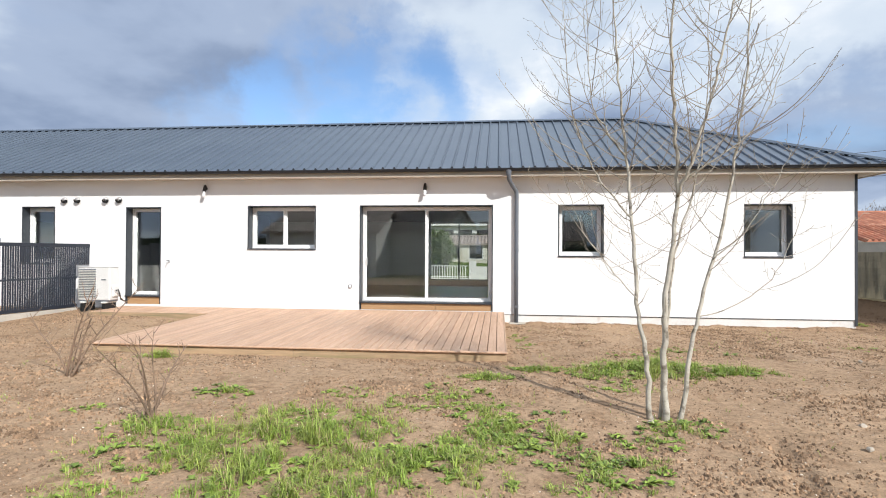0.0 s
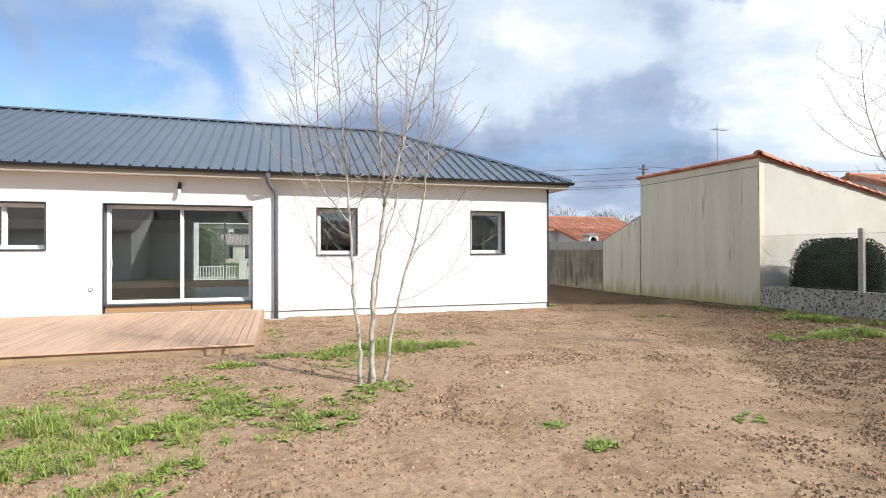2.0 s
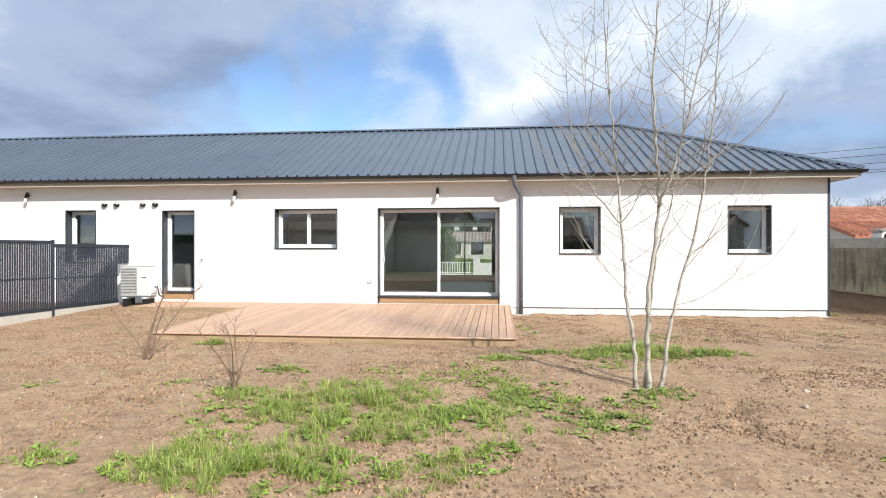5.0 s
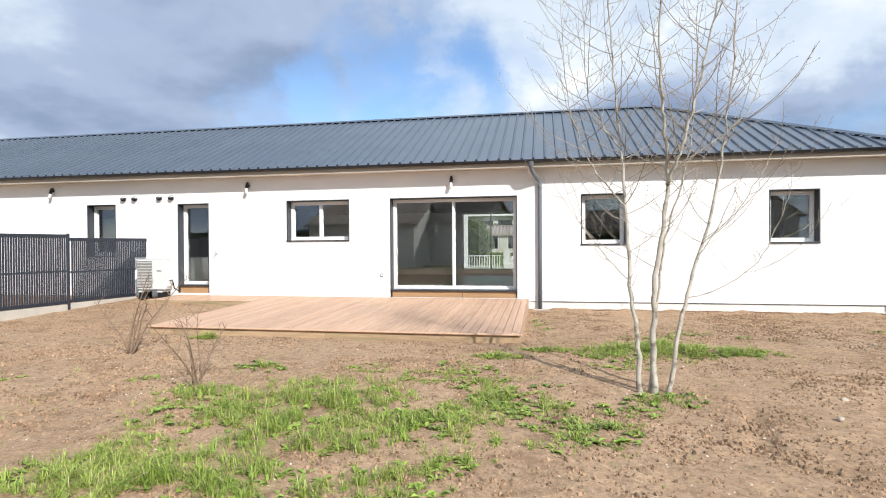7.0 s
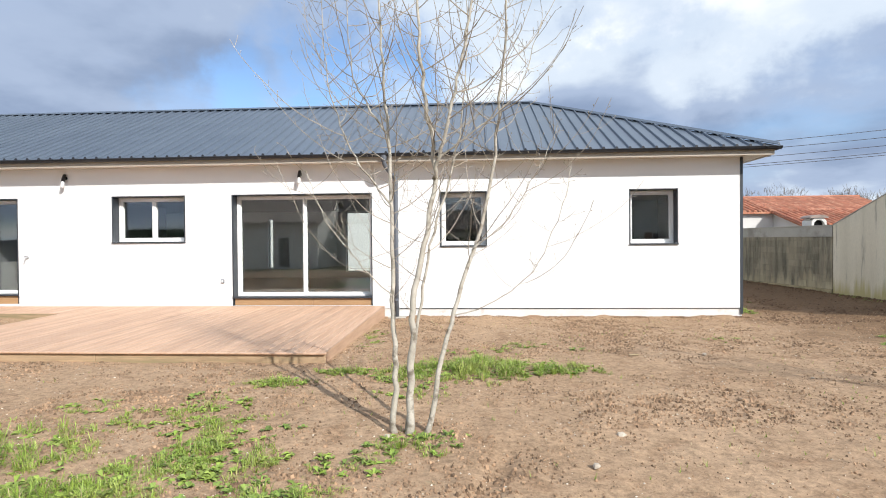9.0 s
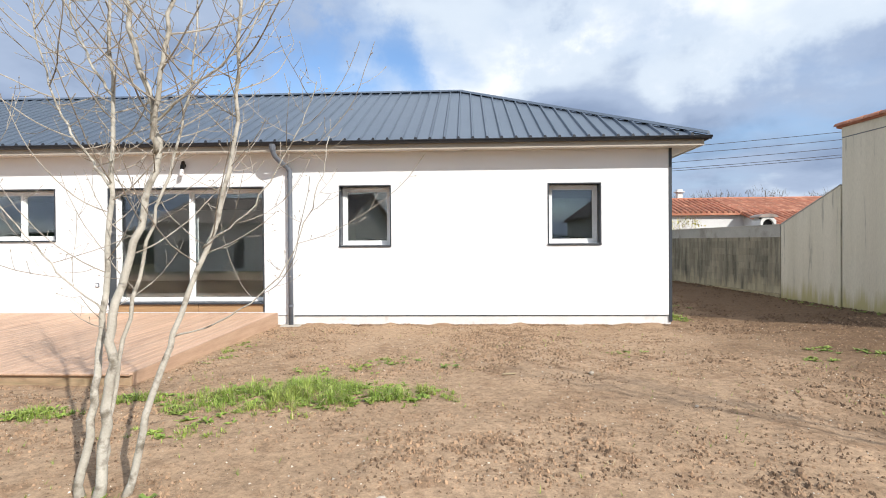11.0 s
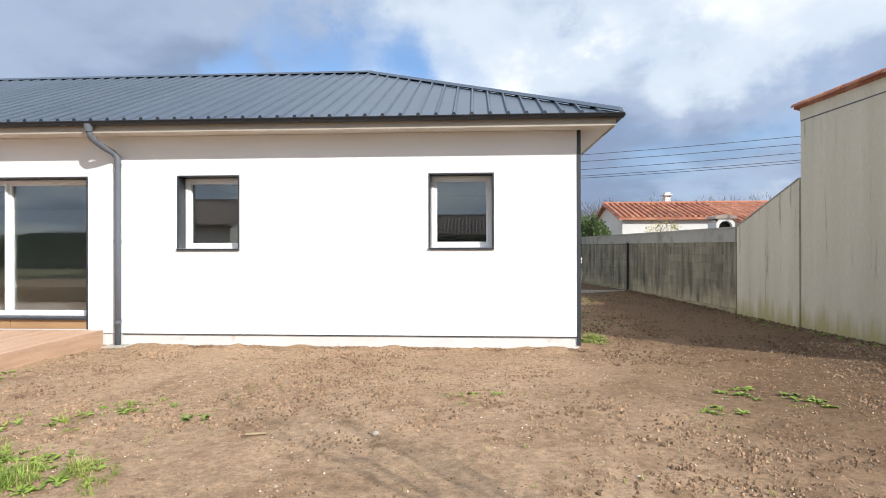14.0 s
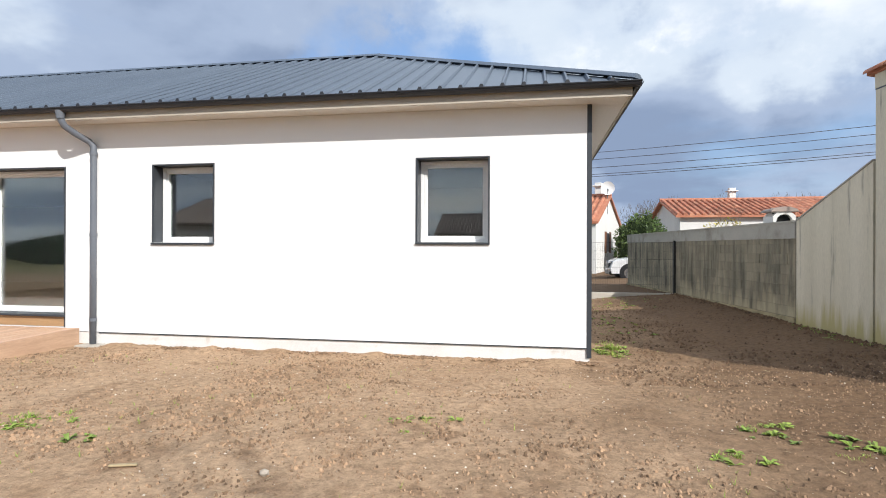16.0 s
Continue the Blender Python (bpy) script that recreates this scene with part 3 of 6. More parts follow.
def window(x0, x1, z0, z1, sashes, frame_z=None, depth=0.275):
    """A white framed window set back in an anthracite lined opening."""
    w = hp("window", Geo().box(x0 - 0.014, FACE - 0.006, z1 - 0.004, x1 + 0.014, FACE + depth + 0.02, z1 + 0.016), M_ANTH, label="white framed window in an anthracite lined opening")

    def sub(name, geo, mat, label="", smooth=False):
        return piece(name, geo, mat, w, label, smooth)

    f0 = z0 if frame_z is None else frame_z
    for a, b in ((x0 - 0.014, x0 + 0.012), (x1 - 0.012, x1 + 0.014)):
        sub("lining", Geo().box(a, FACE - 0.006, z0 + 0.002, b, FACE + depth + 0.02, z1 - 0.006), M_ANTH)
    sub("sill", Geo().box(x0 - 0.015, FACE - 0.035, f0 - 0.035, x1 + 0.015, FACE + depth + 0.02, f0 - 0.002, 0.004), M_ANTH, "anthracite sill")
    y0, y1 = FACE + depth - 0.065, FACE + depth + 0.005
    a, b, lo, hi = x0 + 0.013, x1 - 0.013, f0 + 0.0, z1 - 0.008
    t = 0.046
    fr = Geo().box(a, y0, lo, b, y1, lo + t, 0.005).box(a, y0, hi - t, b, y1, hi, 0.005)
    fr.box(a, y0 + 0.001, lo + t - 0.004, a + t, y1, hi - t + 0.004, 0.005).box(b - t, y0 + 0.001, lo + t - 0.004, b, y1, hi - t + 0.004, 0.005)
    sub("frame", fr, M_PVC)
    n = sashes
    wide = (b - a - 2 * t) / n
    for i in range(n):
        p, q = a + t + wide * i - (0.012 if i else 0), a + t + wide * (i + 1)
        s, k = (0.050, 0.02 * (i % 2)) if frame_z is None else (0.042, 0.06 * (i % 2))
        g = Geo().box(p, y0 + 0.012 + k, lo + t - 0.01, q, y1 + 0.02 + k, lo + t + s, 0.006).box(p, y0 + 0.012 + k, hi - t - s, q, y1 + 0.02 + k, hi - t + 0.01, 0.006)
        g.box(p, y0 + 0.013 + k, lo + t + s - 0.005, p + s, y1 + 0.019 + k, hi - t - s + 0.005, 0.006).box(q - s, y0 + 0.013 + k, lo + t + s - 0.005, q, y1 + 0.019 + k, hi - t - s + 0.005, 0.006)
        sub("sash", g, M_PVC)
        ym = (y0 + y1) / 2 + 0.015 + k
        pane = sub("pane", Geo().box(p + s - 0.004, ym, lo + t + s - 0.004, q - s + 0.004, ym + 0.008, hi - t - s + 0.004), M_GLASS, "clear reflecting glass")
        pane.visible_shadow = False
        inner = sub("pane", Geo().box(p + s - 0.004, ym + 0.022, lo + t + s - 0.004, q - s + 0.004, ym + 0.028, hi - t - s + 0.004), M_GLASS)
        inner.visible_shadow = False
    return w


def build_openings():
    window(*OPEN["bed_a"], 1)
    window(*OPEN["bed_b"], 1)
    window(*OPEN["kitchen"], 2)
    window(*OPEN["hall"], 1)
    s = window(*OPEN["slide"], 2, frame_z=0.285)
    piece("handle", Geo().box(-3.49, FACE + 0.19, 1.18, -3.465, FACE + 0.22, 1.38, 0.008), M_PVC, s)
    piece("threshold_board", Geo().box(-3.57, FACE + 0.02, 0.085, -1.70, FACE + 0.06, 0.245, 0.004), M_TIMBER, s, "yellow timber riser board")
    piece("threshold_board", Geo().box(-1.69, FACE + 0.02, 0.085, -0.31, FACE + 0.06, 0.245, 0.004), M_TIMBER, s)
    d = window(*OPEN["door"], 1, frame_z=0.36)
    piece("threshold_board", Geo().box(-9.88, FACE + 0.02, 0.11, -8.98, FACE + 0.06, 0.32, 0.004), M_TIMBER, d, "yellow timber riser board")
    piece("handle", Geo().box(-9.815, FACE + 0.19, 1.35, -9.79, FACE + 0.22, 1.5, 0.008), M_PVC, d)
    # glazed front opening and the slit beside the front door
    for x0, x1, z0, z1, n in ((-2.85, -0.55, 0.45, 2.72, 2), (-5.92, -5.72, 0.6, 2.5, 1)):
        t = 0.025
        g = Geo().box(x0, BACK - 0.2, z0, x1, BACK - 0.15, z0 + t).box(x0, BACK - 0.2, z1 - t, x1, BACK - 0.15, z1)
        for i in range(n + 1):
            x = x0 + (x1 - x0) * i / n
            g.box(max(x0, x - t), BACK - 0.2, z0 + t, min(x1, x + t), BACK - 0.15, z1 - t)
        hp("front_window", g, M_ANTH, label="dark framed glazed opening on the street side")


def build_roof():
    eave, ridge_y, ridge_z, eave_z = 12.70, 17.33, 5.745, 3.53
    x_end, ridge_x = 8.58, 3.82
    slope = (ridge_z - eave_z) / (ridge_y - eave)
    far = 2 * ridge_y - eave
    w = WEST - 0.4
    g = Geo()
    v = [(w, eave, eave_z), (x_end, eave, eave_z), (ridge_x, ridge_y, ridge_z), (w, ridge_y, ridge_z), (x_end, far, eave_z), (w, far, eave_z)]
    d = [(x, y, z - 0.03) for x, y, z in v]
    g.add(v + d, [(0, 1, 2, 3), (1, 4, 2), (4, 5, 3, 2), (6, 9, 8, 7), (7, 8, 10), (10, 8, 9, 11), (0, 6, 7, 1), (1, 7, 10, 4), (4, 10, 11, 5), (0, 3, 9, 6), (3, 5, 11, 9)])
    roof = hp("roof", g, M_ROOF, label="dark grey ribbed steel roof with a hipped end")
    pitch = math.atan(slope)

    def rib_mesh(length):
        """A trapezoid rib lying along +y, rising with the pitch."""
        cs, sn = math.cos(pitch), math.sin(pitch)
        out = [(-0.031, 0.0), (-0.011, 0.038), (0.011, 0.038), (0.031, 0.0)]
        verts = []
        for t in (0.0, length):
            for u, h in out:
                verts.append((u, t * cs - h * sn, t * sn + h * cs + 0.001))
        return Geo().add(verts, [(0, 1, 5, 4), (1, 2, 6, 5), (2, 3, 7, 6), (3, 2, 1, 0), (4, 5, 6, 7)]).mesh("rib", M_ROOF)

    full_len = (ridge_y - eave) / math.cos(pitch)
    full, step = rib_mesh(full_len), 0.2795
    xs = []
    x = 5.465 + 12 * step
    while x > w:
        if x < x_end - 0.15:
            xs.append(x)
        x -= step
    for x in xs:
        me = full if x <= ridge_x else rib_mesh(max(0.15, (x_end - x) / (x_end - ridge_x) * full_len - 0.05))
        ob = piece("rib", me, M_ROOF, roof)
        ob.location = (x, eave - 0.006, eave_z)
    closure = Geo().prism([(-0.040, eave_z - 0.014), (0.040, eave_z - 0.014), (0.017, eave_z + 0.042), (-0.017, eave_z + 0.042)], "y", eave - 0.034, eave - 0.022).mesh("rib_closure", M_GUTTER)
    for x in xs:
        piece("rib_closure", closure, M_GUTTER, roof).location = (x, 0, 0)
    # hip end ribs
    k = -16
    while k <= 16:
        yy = ridge_y + k * step
        ln = (1 - abs(yy - ridge_y) / (ridge_y - eave)) * full_len - 0.05
        if ln > 0.2:
            ob = piece("rib", rib_mesh(ln), M_ROOF, roof)
            ob.rotation_euler = (0, 0, radians(90))
            ob.location = (x_end + 0.006, yy, eave_z)
        k += 1
    # ridge cap and hip caps
    def cap(a, b, name="ridge_cap"):
        a, b = Vector(a), Vector(b)
        way = (b - a).normalized()
        side = way.cross(Vector((0, 0, 1))).normalized()
        gg = Geo()
        verts = []
        for p in (a, b):
            for s, h in ((-0.10, -0.04), (-0.035, 0.022), (0.035, 0.022), (0.10, -0.04)):
                verts.append(p + side * s + Vector((0, 0, h + 0.015)))
        gg.add(verts, [(0, 1, 5, 4), (1, 2, 6, 5), (2, 3, 7, 6), (3, 2, 1, 0), (4, 5, 6, 7)])
        piece(name, gg, M_ROOF, roof)
    cap((w, ridge_y, ridge_z + 0.03), (ridge_x, ridge_y, ridge_z + 0.03))
    cap((ridge_x, ridge_y, ridge_z + 0.03), (x_end, eave, eave_z + 0.045), "hip_cap")
    cap((ridge_x, ridge_y, ridge_z + 0.03), (x_end, far, eave_z + 0.045), "hip_cap")
    # soffit, fascia, gutters
    g = Geo().box(w, eave + 0.085, 3.375, x_end - 0.085, FACE + 0.1, 3.40).box(EAST - 0.1, FACE + 0.101, 3.375, x_end - 0.085, BACK, 3.40)
    hp("soffit", g, M_SOFFIT, label="cream soffit boards")
    g = Geo().box(w, eave + 0.06, 3.35, x_end - 0.06, eave + 0.083, 3.515).box(x_end - 0.083, eave + 0.084, 3.35, x_end - 0.06, far, 3.515)
    hp("fascia", g, M_EAVE, label="beige fascia board")
    prof = [(0.055 - 0.062 * math.cos(a) - 0.0, -0.062 * math.sin(a) + 0.0) for a in [math.pi * i / 8 for i in range(9)]]
    outer = [(u, h) for u, h in prof]
    inner = [(0.055 + (u - 0.055) * 0.93, h * 0.93 + 0.001) for u, h in reversed(prof)]
    shape = outer + inner
    g = Geo().prism([(eave - 0.058 + u, 3.512 + h) for u, h in shape], "x", w, x_end + 0.04)
    g.prism([(x_end + 0.058 - u, 3.512 + h) for u, h in shape], "y", eave - 0.04, far)
    g.tube([(w, eave - 0.068, 3.512), (x_end + 0.04, eave - 0.068, 3.512)], 0.011, 6)
    gut = hp("gutter", g, M_GUTTER, label="dark half-round eaves gutter")
    for i in range(50):
        x = 8.3 - 0.7 * i
        ob = piece("bracket", Geo().box(x, eave - 0.074, 3.49, x + 0.025, eave - 0.066, 3.522), M_GUTTER, gut)
    # downpipe with swan neck
    px = 0.30
    pts = [(0.10, eave + 0.0, 3.46), (0.10, eave + 0.02, 3.33), (0.115, eave + 0.06, 3.26), (0.17, eave + 0.20, 3.17), (0.25, FACE - 0.10, 3.08), (0.295, FACE - 0.062, 3.01), (px, FACE - 0.062, 2.9), (px, FACE - 0.062, 1.5), (px, FACE - 0.062, -0.17)]
    dp = hp("downpipe", Geo().tube(pts, 0.05, 12), M_PIPE, label="grey downpipe with a swan neck", smooth=True)
    for z in (2.86, 1.56, 0.2):
        piece("collar", Geo().tube([(px, FACE - 0.062, z), (px, FACE - 0.062, z + 0.05)], 0.057, 12).box(px - 0.01, FACE - 0.03, z + 0.01, px + 0.01, FACE, z + 0.04), M_PIPE, dp)
    piece("outlet", Geo().tube([(0.10, eave, 3.48), (0.10, eave, 3.36)], [0.075, 0.055], 12), M_PIPE, dp)


build_shell()
build_openings()
build_roof()


# ---- things on the wall ----
def wall_lamp(x, z):
    t = thing("wall_lamp", (x, FACE, z), "black wall lamp with a clear white bulb on white render", "lamp", "lamps along the wall")
    piece("back_plate", Geo().tube([(0, 0, 0.03), (0, -0.02, 0.03)], 0.04, 12), M_LAMP, t)
    piece("holder", Geo().tube([(0, -0.03, 0.125), (0, -0.05, 0.10), (0, -0.075, 0.03), (0, -0.10, -0.06)], [0.012, 0.035, 0.042, 0.044], 12).tube([(0, 0, 0.03), (0, -0.07, 0.04)], 0.015, 8), M_LAMP, t, smooth=True)
    piece("bulb", Geo().tube([(0, -0.098, -0.055), (0, -0.115, -0.11), (0, -0.135, -0.18), (0, -0.142, -0.205), (0, -0.144, -0.212)], [0.034, 0.042, 0.043, 0.028, 0.008], 12), M_FROST, t, smooth=True)


for lx, lz in ((-14.11, 3.12), (-7.70, 3.12), (-1.95, 3.12)):
    wall_lamp(lx, lz)


def wall_vent(x):
    t = thing("wall_vent", (x, FACE, 2.865), "round brushed metal vent hood with a dark opening", "vent", "vents in the wall")
    n = 12
    g = Geo()
    rings = [(0.085, 0.0), (0.085, -0.02), (0.074, -0.055), (0.05, -0.08), (0.02, -0.09)]
    for i, (r, y) in enumerate(rings):
        g.v += [(r * math.cos(math.tau * s / n), y, max(r * math.sin(math.tau * s / n), -0.025 if i > 1 else -1)) for s in range(n)]
    g.f += [(i * n + s, i * n + (s + 1) % n, (i + 1) * n + (s + 1) % n, (i + 1) * n + s) for i in range(len(rings) - 1) for s in range(n)]
    piece("hood", g, M_VENT, t, smooth=True)
    piece("rim", Geo().tube([(0, -0.002, 0), (0, -0.012, 0)], 0.098, 20), M_PVC, t)
    # solid black piece in place of the shaded opening
    piece("mouth", Geo().prism([(0.078 * math.cos(a), 0.078 * math.sin(a)) for a in [radians(168 + 204 * i / 12) for i in range(13)]], "y", -0.086, -0.03), M_BLACK, t, "solid black piece for the shade in the vent mouth")


for vx in (-11.66, -11.29, -10.48, -10.10):
    wall_vent(vx)


def wall_socket():
    t = thing("wall_socket", (-3.85, FACE, 0.66), "small grey outdoor socket box on white wall", "socket")
    piece("box", Geo().box(-0.04, -0.03, -0.045, 0.04, 0, 0.045, 0.008), M_PIPE, t)
    piece("cover", Geo().box(-0.027, -0.037, -0.03, 0.027, -0.029, 0.03, 0.004), M_PVC, t)


def wall_tap():
    t = thing("wall_tap", (-8.70, FACE, 1.25), "small metal garden tap on white wall", "tap")
    piece("rosette", Geo().tube([(0, 0, 0), (0, -0.012, 0)], 0.032, 12), M_VENT, t)
    piece("spout", Geo().tube([(0, -0.01, 0), (0, -0.09, 0), (0, -0.11, -0.03), (0, -0.11, -0.07)], 0.014, 8), M_VENT, t)
    piece("handle", Geo().box(-0.04, -0.075, 0.02, 0.04, -0.055, 0.035, 0.005), M_LAMP, t)


wall_socket()
wall_tap()


def gully_slab():
    t = piece("gully_slab", Geo().box(0.12, FACE - 0.24, -0.2, 0.52, FACE - 0.002, -0.165, 0.01), M_CONC)
    tagged(t, "small grey concrete slab under the downpipe", "slab")


gully_slab()


# ---- heat pump ----
def heat_pump():
    t = thing("heat_pump", (-10.24, 12.62, 0.16), "white outdoor heat pump unit on rubber feet", "heat pump")
    w, d, h = 0.86, 0.34, 0.82
    piece("casing", Geo().box(-w / 2, -d / 2, 0.12, w / 2, d / 2, 0.12 + h, 0.02), M_AC, t)
    piece("grille_back", Geo().box(-w / 2 + 0.03, -d / 2 - 0.006, 0.17, 0.06, -d / 2 - 0.001, 0.12 + h - 0.04), M_PIPE, t)
    for i in range(17):
        z = 0.185 + i * 0.042
        piece("grille_slat", Geo().box(-w / 2 + 0.03, -d / 2 - 0.022, z, 0.06, -d / 2 - 0.004, z + 0.022, 0.004), M_ACGRILL, t)
    piece("top_cover", Geo().box(-w / 2 - 0.008, -d / 2 - 0.008, 0.12 + h, w / 2 + 0.008, d / 2 + 0.008, 0.14 + h, 0.006), M_AC, t)
    piece("valve_cover", Geo().box(w / 2, -0.1, 0.2, w / 2 + 0.06, 0.12, 0.5, 0.02), M_AC, t)
    piece("pipe", Geo().tube([(w / 2 + 0.05, -0.02, 0.36), (w / 2 + 0.14, -0.04, 0.38), (w / 2 + 0.17, -0.04, 0.30), (w / 2 + 0.14, 0.05, 0.14), (w / 2 + 0.1, 0.3, 0.05)], 0.018, 8), M_LAMP, t, "black insulated pipe")
    piece("badge", Geo().box(0.2, -d / 2 - 0.004, 0.62, 0.34, -d / 2 - 0.001, 0.65), M_PIPE, t)
    piece("base_rail", Geo().box(-w / 2 + 0.02, -d / 2 + 0.012, 0.09, w / 2 - 0.02, d / 2 - 0.012, 0.119, 0.006), M_PIPE, t)
    for x in (-0.29, 0.29):
        piece("foot", Geo().box(x - 0.06, -d / 2 - 0.05, 0.045, x + 0.06, d / 2 + 0.04, 0.089, 0.012), M_AC, t, "white mounting rail")
        piece("rubber_block", Geo().box(x - 0.05, -d / 2 - 0.03, -0.18, x + 0.05, d / 2 + 0.02, 0.044, 0.012), M_BLACK, t, "black rubber block")


heat_pump()


# ---- deck ----
DECK_F, DECK_B, DECK_L, DECK_R = 8.33, 13.16, -6.86, 0.0


def deck_z(y):
    return -0.012 + (y - DECK_F) / (DECK_B - DECK_F) * 0.087


def build_deck():
    t = thing("deck", (0, 0, 0), "reddish hardwood terrace deck of narrow boards", "deck")
    pitch = math.atan(0.087 / (DECK_B - DECK_F))
    wide, gap = 0.134, 0.010

    def board_mesh(length):
        return Geo().box(-wide / 2, 0, -0.026, wide / 2, length, 0, 0.006).mesh("board", M_DECK)

    full = board_mesh(DECK_B - DECK_F - 0.01)
    short = board_mesh(1.16)
    x = DECK_R - wide / 2 - 0.02
    rng = random.Random(5)
    while x > DECK_L:
        ob = piece("board", full, M_DECK, t)
        ob.matrix_basis = pose(x, DECK_F + 0.004, deck_z(DECK_F) + rng.uniform(-0.001, 0.001), math.degrees(pitch), 0, 0)
        x -= wide + gap
    while x > -9.95:
        ob = piece("board", short, M_DECK, t)
        ob.matrix_basis = pose(x, 11.99, deck_z(11.99) + 0.002, math.degrees(pitch), 0, 0)
        x -= wide + gap
    left = x + wide / 2 + gap
    z = deck_z(DECK_F)
    for a, b in ((DECK_L - 0.02, -3.4), (-3.395, DECK_R)):
        piece("edge_board", Geo().box(a, DECK_F - 0.03, z - 0.215, b, DECK_F - 0.001, z - 0.028, 0.004), M_FASCIA, t, "brown timber edge board")
    piece("nosing_board", Geo().box(DECK_L - 0.04, DECK_F - 0.075, z - 0.027, DECK_R + 0.015, DECK_F - 0.002, z, 0.006), M_DECK, t)

    def side(xa, xb):
        g = Geo()
        v = [(xx, y, deck_z(y) + dz) for xx in (xa, xb) for y, dz in ((DECK_F, -0.235), (DECK_B, -0.28), (DECK_B, 0.0), (DECK_F, 0.0))]
        g.add(v, [(0, 1, 2, 3), (7, 6, 5, 4), (0, 4, 5, 1), (1, 5, 6, 2), (2, 6, 7, 3), (3, 7, 4, 0)])
        return g
    piece("edge_board", side(DECK_R - 0.018, DECK_R + 0.008), M_DECKSIDE, t)
    g = Geo().box(DECK_L - 0.028, DECK_F, -0.25, DECK_L - 0.003, 11.98, -0.03)
    piece("edge_board", g, M_FASCIA, t)
    zz = deck_z(11.99)
    piece("edge_board", Geo().box(left, 11.955, zz - 0.16, DECK_L - 0.03, 11.985, zz - 0.004, 0.004), M_FASCIA, t)
    for i in range(11):
        xx = DECK_R - 0.15 - i * 0.64
        piece("joist", Geo().box(xx - 0.03, DECK_F + 0.02, -0.24, xx + 0.03, DECK_B - 0.1, -0.045), M_FASCIA, t)


build_deck()


# ---- left fence ----
def slat_fence():
    t = thing("slatted_fence", (-10.87, 13.1, 0), "anthracite privacy fence of narrow vertical slats on concrete kerbs", "fence")
    t.rotation_euler = (0, 0, radians(-9))

    def panel(y0, y1, z0, z1, notch):
        n = int((y0 - y1) / 0.055)
        mesh_full = Geo().box(-0.006, -0.0215, z0, 0.006, 0.0215, z1, 0.002).mesh("slat", M_FENCE)
        mesh_cut = Geo().box(-0.006, -0.0215, z1 - 0.54, 0.006, 0.0215, z1, 0.002).mesh("slat", M_FENCE)
        for i in range(n):
            y = y0 - 0.03 - i * 0.055
            cut = notch and (y0 - y) < 0.36
            ob = piece("slat", mesh_cut if cut else mesh_full, M_FENCE, t)
            ob.location = (0, y - 13.1, 0)
        for z, half in ((z0 + 0.04, 0.04), ((z0 + z1) / 2 - 0.05, 0.022), (z1 - 0.045, 0.042)):
            a = y0 - (0.36 if notch and z < z1 - 0.5 else 0)
            piece("rail", Geo().box(-0.016, y1 - 13.1, z - half, 0.016, a - 13.1, z + half, 0.003), M_FENCE, t)

    panel(13.08, 10.85, 0.08, 1.70, True)
    panel(10.75, 8.45, 0.06, 1.78, False)
    panel(8.35, 5.95, 0.0, 1.80, False)
    for y, z0, z1 in ((10.8, -0.2, 1.80), (8.4, -0.25, 1.84), (5.9, -0.25, 1.84)):
        piece("post", Geo().box(-0.03, y - 13.13, z0, 0.03, y - 13.07, z1, 0.006), M_FENCE, t)
    for y0, y1, z1 in ((13.16, 10.84, 0.065), (10.76, 8.44, 0.045), (8.36, 5.94, -0.02)):
        piece("kerb_panel", Geo().box(-0.03, y1 - 13.1, -0.4, 0.03, y0 - 13.1, z1, 0.006), M_CONC, t, "pale concrete gravel board")


slat_fence()


# ---- shed and boundary wall ----
BX, BY, LEAN_X = 12.80, 10.18, -0.115     # corner of the shed; the boundary runs from it towards y


def bound(y):
    return BX + LEAN_X * (y - BY)


BOUND_TURN = math.degrees(math.atan(-LEAN_X))


